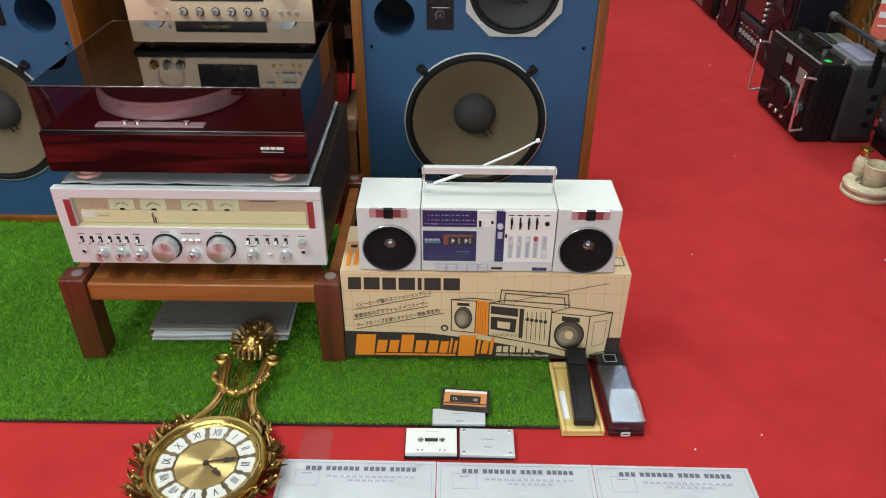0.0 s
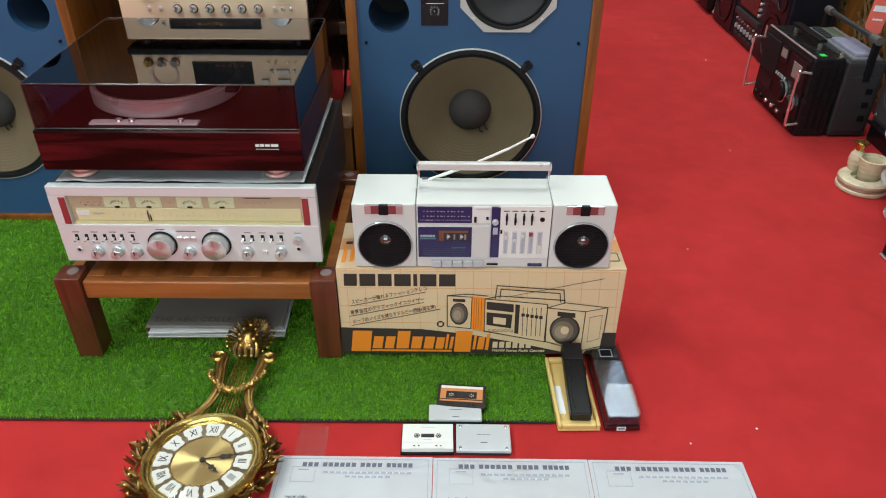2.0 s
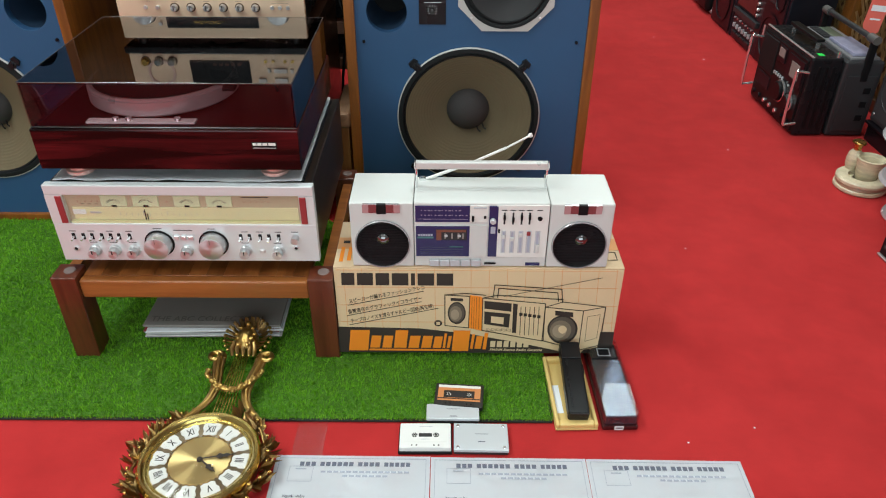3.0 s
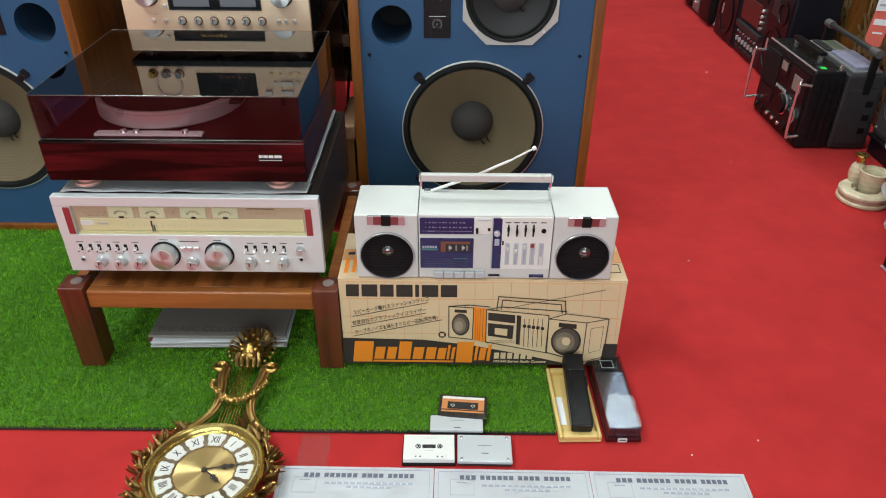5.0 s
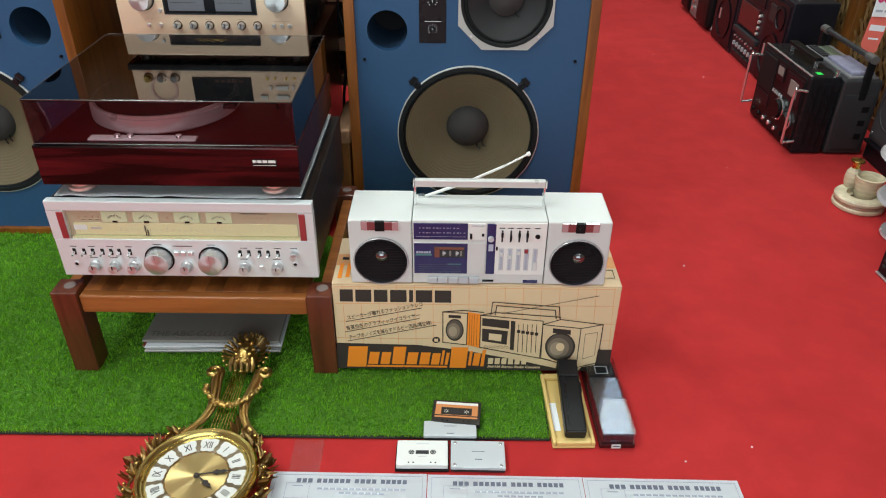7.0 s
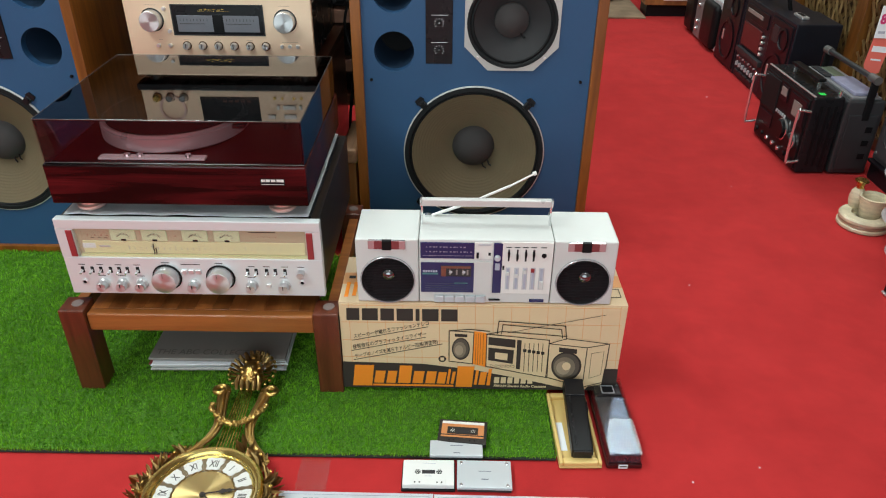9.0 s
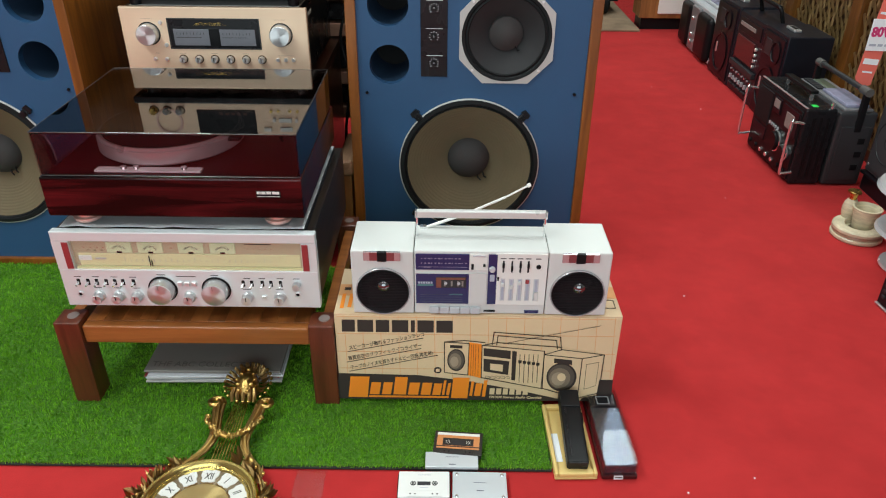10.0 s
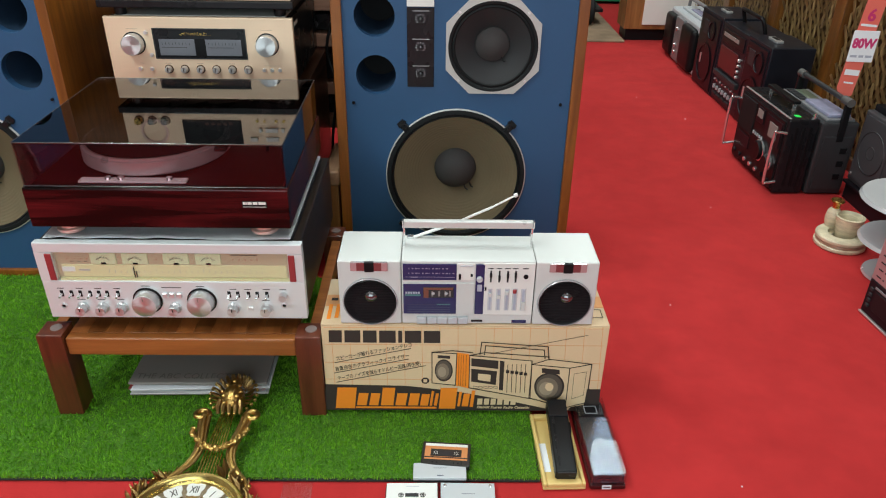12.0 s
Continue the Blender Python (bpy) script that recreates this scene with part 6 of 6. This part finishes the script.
# ---- onyx ashtray with cup ----
ash = thing("onyx_dish", pose(1.312, 2.084, 0.0), "banded cream onyx dish on red carpet", "dish")
part("lower_disc", lathe([(0, 0), (.074, 0), (.078, .004), (.078, .012), (.074, .015), (0, .015)], 56), ONYX, ash, smooth=True)
part("middle_band", lathe([(.06, .015), (.073, .015), (.075, .018), (.073, .024), (.06, .024)], 56), ONYX_BAND, ash, "brown veined band", True)
part("upper_disc", lathe([(.03, .024), (.072, .024), (.077, .028), (.077, .036), (.072, .041), (.042, .041), (.040, .036), (.040, .024)], 56), ONYX, ash, smooth=True)
cup = thing("onyx_cup", pose(1.328, 2.090, 0.024), "small cream onyx cup standing in the dish", "cup")
part("cup_body", lathe([(0, 0), (.030, 0), (.033, .004), (.037, .040), (.043, .068), (.044, .074), (.038, .075), (.034, .068), (.028, .02), (0, .018)], 44), ONYX, cup, smooth=True)
bot = thing("onyx_lighter", pose(1.300, 2.138, 0.0412), "small round onyx lighter with brass top on dish", "lighter")
part("lighter_body", lathe([(0, 0), (.017, 0), (.022, .012), (.024, .032), (.021, .052), (.013, .064), (0, .066)], 40), ONYX, bot, smooth=True)
part("brass_top", lathe([(0, .094), (.019, .093), (.021, .090), (.021, .087), (.012, .084), (.011, .064)], 32), BRASS, bot, "brass top", True)

# ---- metal disc stand and devices at the right edge ----
DISC_METAL = surf("polished_disc_metal", (0.80, 0.82, 0.86), 0.25, 0.5, var=0.08, scale=9, bump=0)
st = thing("disc_stand", pose(1.388, 1.880, 0.0), "tiered polished metal disc stand on red carpet", "stand")
part("foot", lathe([(0, 0), (.092, 0), (.097, .004), (.095, .010), (.02, .016), (0, .016)], 56), DISC_METAL, st, smooth=True)
part("stem", lathe([(.012, .014), (.012, .34)], 20), CHROME, st, smooth=True)
for z, r in ((.122, .136), (.252, .164)):
    part("disc", lathe([(0, z + .012), (.035, z + .012), (.037, z + .006), (r - .014, z + .004), (r - .006, z + .004), (r, z - .006), (r - .004, z - .008), (.03, z - .002), (0, z - .002)], 72), DISC_METAL, st, "polished metal disc", True)


def end_receiver():
    r = thing("pink_front_receiver", aisle(1.206, 1.46, 0.003, 5.0), "dark receiver with pinkish metal front on red carpet", "receiver")
    part("case", bx(-.235, .235, .006, .36, .008, .262, .003), BLACK, r)
    low = part("lower_panel", bx(-.235, .235, -.004, .008, .006, .108, .002, 1), REDBLACK, r, "dark red lower panel")
    up = part("upper_panel", bx(-.235, .235, -.004, .008, .109, .268, .002, 1), PINKGREY, r, "pinkish metal upper panel")
    part("bottom_trim", bx(-.237, .237, -.008, .006, .0, .0055, .001, 1), STEEL, r)
    for k in range(6):
        part("mark", bx(-.217, -.200, -.0055, -.003, .124 + k * .021, .127 + k * .021), GREYPL, up)
        part("mark", bx(-.192, -.188, -.0055, -.003, .124 + k * .021, .127 + k * .021), GREYPL, up)
    part("window", bx(-.20, -.10, -.006, -.003, .030, .085, .001, 1), SATIN_BLACK, low)
    part("window_strip", bx(-.205, -.16, -.0065, -.003, .091, .097, .0006, 1), SILVERPL2, low)
    for k in range(4):
        part("button", bx(-.222, -.210, -.008, -.003, .028 + k * .017, .037 + k * .017, .001, 1), GREYPL, low)


end_receiver()

ped = thing("low_plinth", pose(1.50, 2.22, 0), "low dark wooden plinth beside the lattice screen", "plinth")
part("plinth_box", bx(0, .13, -.26, .23, 0, .060, .004), REDBLACK, ped)
part("plinth_top", bx(-.01, .13, -.27, .24, .0602, .070, .003), REDBLACK, ped)


def shelf_player():
    p = thing("grey_player", aisle(1.502, 2.24, .071, 0), "grey portable player with round speaker on low plinth", "portable player")
    part("body", bx(-.22, .20, 0, .12, 0, .262, .010, 3), PLAYER_GREY, p)
    part("top_trim", bx(-.21, .19, .02, .10, .262, .285, .004, 2), BLACK, p)
    panel = part("speaker_panel", bx(-.205, -.03, -.004, .002, .015, .250, .004, 2), PLAYER_GREY, p)
    for rad in (.076, .024):
        part("speaker_ring", disc_front(-.118, -.004, .135, [(rad - .004, 0), (rad - .003, .002), (rad, .002), (rad + .001, 0)], 48), GREYPL, panel, smooth=True)
    part("speaker_mesh", disc_front(-.118, -.004, .135, [(.072, .0004), (.03, .001), (0, .0014)], 40), PLAYER_GREY, panel, smooth=True)
    part("corner_screw", disc_front(-.196, -.004, .030, [(0, .003), (.005, .003), (.006, 0)], 14), CHROME, panel)
    for k in range(5):
        part("key", bx(.0 + k * .034, .028 + k * .034, -.006, .002, .215, .240, .001, 1), SILVERPL2, p)
    part("cassette_window", bx(.0, .16, -.004, .002, .06, .19, .003, 1), SATIN_BLACK, p)


PLAYER_GREY = surf("mid_grey_plastic", (0.050, 0.049, 0.054), 0.45, var=0.12)
shelf_player()


# ---- far end ----
cab = thing("counter_cabinet", pose(1.235, 4.82, 0), "wooden counter cabinet with white door panel", "cabinet")
part("plinth", bx(.0, 1.0, .03, .19, 0, .075), BLACK, cab, "black plinth")
part("body", bx(-.02, 1.02, 0, .20, .0752, .95, .004), SHOPWOOD, cab)
part("door", bx(.09, .55, -.014, -.001, .105, .90, .006, 2), ENAMEL, cab, "white door panel")
part("door", bx(.57, 1.0, -.014, -.001, .105, .90, .006, 2), ENAMEL, cab, "white door panel")
rug = part("floor_rug", bx(-.3, 1.22, 4.77, 5.95, .001, .012, .003), RUG)
tagged(rug, "worn beige woven rug at the far aisle", "rug")
wheel = thing("trolley", pose(1.16, 5.25, .012), "green trolley with black rubber wheel", "trolley")
part("wheel", turned(lathe([(0, .02), (.05, .02), (.085, .022), (.095, .012), (.095, -.012), (.085, -.022), (0, -.02)], 32), pose(-.09, 0, .095, 0, 90, 0)), GASKET, wheel, smooth=True)
part("tray", bx(-.5, .55, .78, 1.25, .01, .14, .01, 2), GREENPL, wheel, "green plastic tray")
part("axle_frame", bx(-.11, .0, -.02, .80, .085, .105, .004), SATIN_BLACK, wheel)


# ---- rack between the speakers ----
def back_rack():
    r = thing("record_rack", pose(-.36, 2.34, 0), "brown wooden rack of components behind the speakers", "rack")
    for x in (-.75, .22):
        part("side_board", bx(x, x + .025, 0, .42, 0, 1.2, .003), DARKWOOD, r)
    for z in (.285, .40, .555, .665, .775, .888, 1.002):
        part("shelf", bx(-.724, .219, .004, .416, z, z + .040, .003), SHELFPINK, r, "brown wooden shelf")


SHELFPINK = wood("reddish_shelf", (0.34, 0.17, 0.11), (0.52, 0.30, 0.20), 0.4, 0.2, axis=0)
back_rack()
for z, hh in ((.325, .06), (.44, .09), (.595, .055), (.705, .055), (.815, .055), (.928, .055)):
    c = thing("component_unit", pose(-.40, 2.36, z + .0005), "dark hi-fi component on a rack shelf", "component", "components in the rack")
    part("case", bx(-.28, .22, .01, .33, .008, hh, .003), BLACK, c)
    part("front", bx(-.285, .225, 0, .012, .008, hh + .002, .002, 1), SATIN_BLACK, c)
    for k in range(4):
        part("knob", knob_front(.02 + k * .05, hh * .5, .010, .014), GREYPL, c)
    for fx in (-.2, .14):
        part("foot", bx(fx, fx + .03, .03, .06, 0, .0085), BLACK, c)
cable = part("cable", tube(smooth_path([(-.335, 2.30, .78), (-.300, 2.24, .70), (-.325, 2.18, .60), (-.300, 2.14, .48), (-.318, 2.12, .30), (-.30, 2.10, .12), (-.28, 2.16, .005)]), .0045, 8), BLACK, smooth=True)
tagged(cable, "black power cable hanging behind the amplifier", "cable")
cable = part("cable", tube(smooth_path([(-.318, 2.26, .80), (-.285, 2.22, .66), (-.262, 2.2, .55), (-.275, 2.18, .40), (-.29, 2.2, .005)]), .0035, 8), BLACK, smooth=True)
tagged(cable, "thin black cable hanging beside the rack", "cable")
TANWOOD = wood("worn_tan_wood", (0.20, 0.10, 0.05), (0.34, 0.19, 0.10), 0.5, 0.05, axis=1)
stool = thing("wooden_stool", pose(-.275, 1.90, 0), "small brown wooden stool with rounded seat edge", "stool")
part("seat", bx(-.030, .012, -.06, .16, .30, .345, .012, 3), TANWOOD, stool, smooth=True)
for y in (-.045, .125):
    part("leg", bx(-.024, .004, y, y + .026, 0, .301, .004), SHOPWOOD, stool)

# ---- bits of lint on the carpet ----
for lx, ly, ls in ((1.173, 3.295, .005), (.475, 1.02, .003), (.62, 1.06, .003), (.66, 1.72, .003), (.98, 2.35, .003), (1.02, 3.62, .003)):
    bm = lathe([(0, ls * .5), (ls * .6, ls * .35), (ls * .7, 0)], 7, pose(lx, ly, 0, 0, 0, lx * 300))
    tagged(part("lint", bm, PAPER), "tiny white speck of lint on red carpet", "lint", "lint on the carpet")
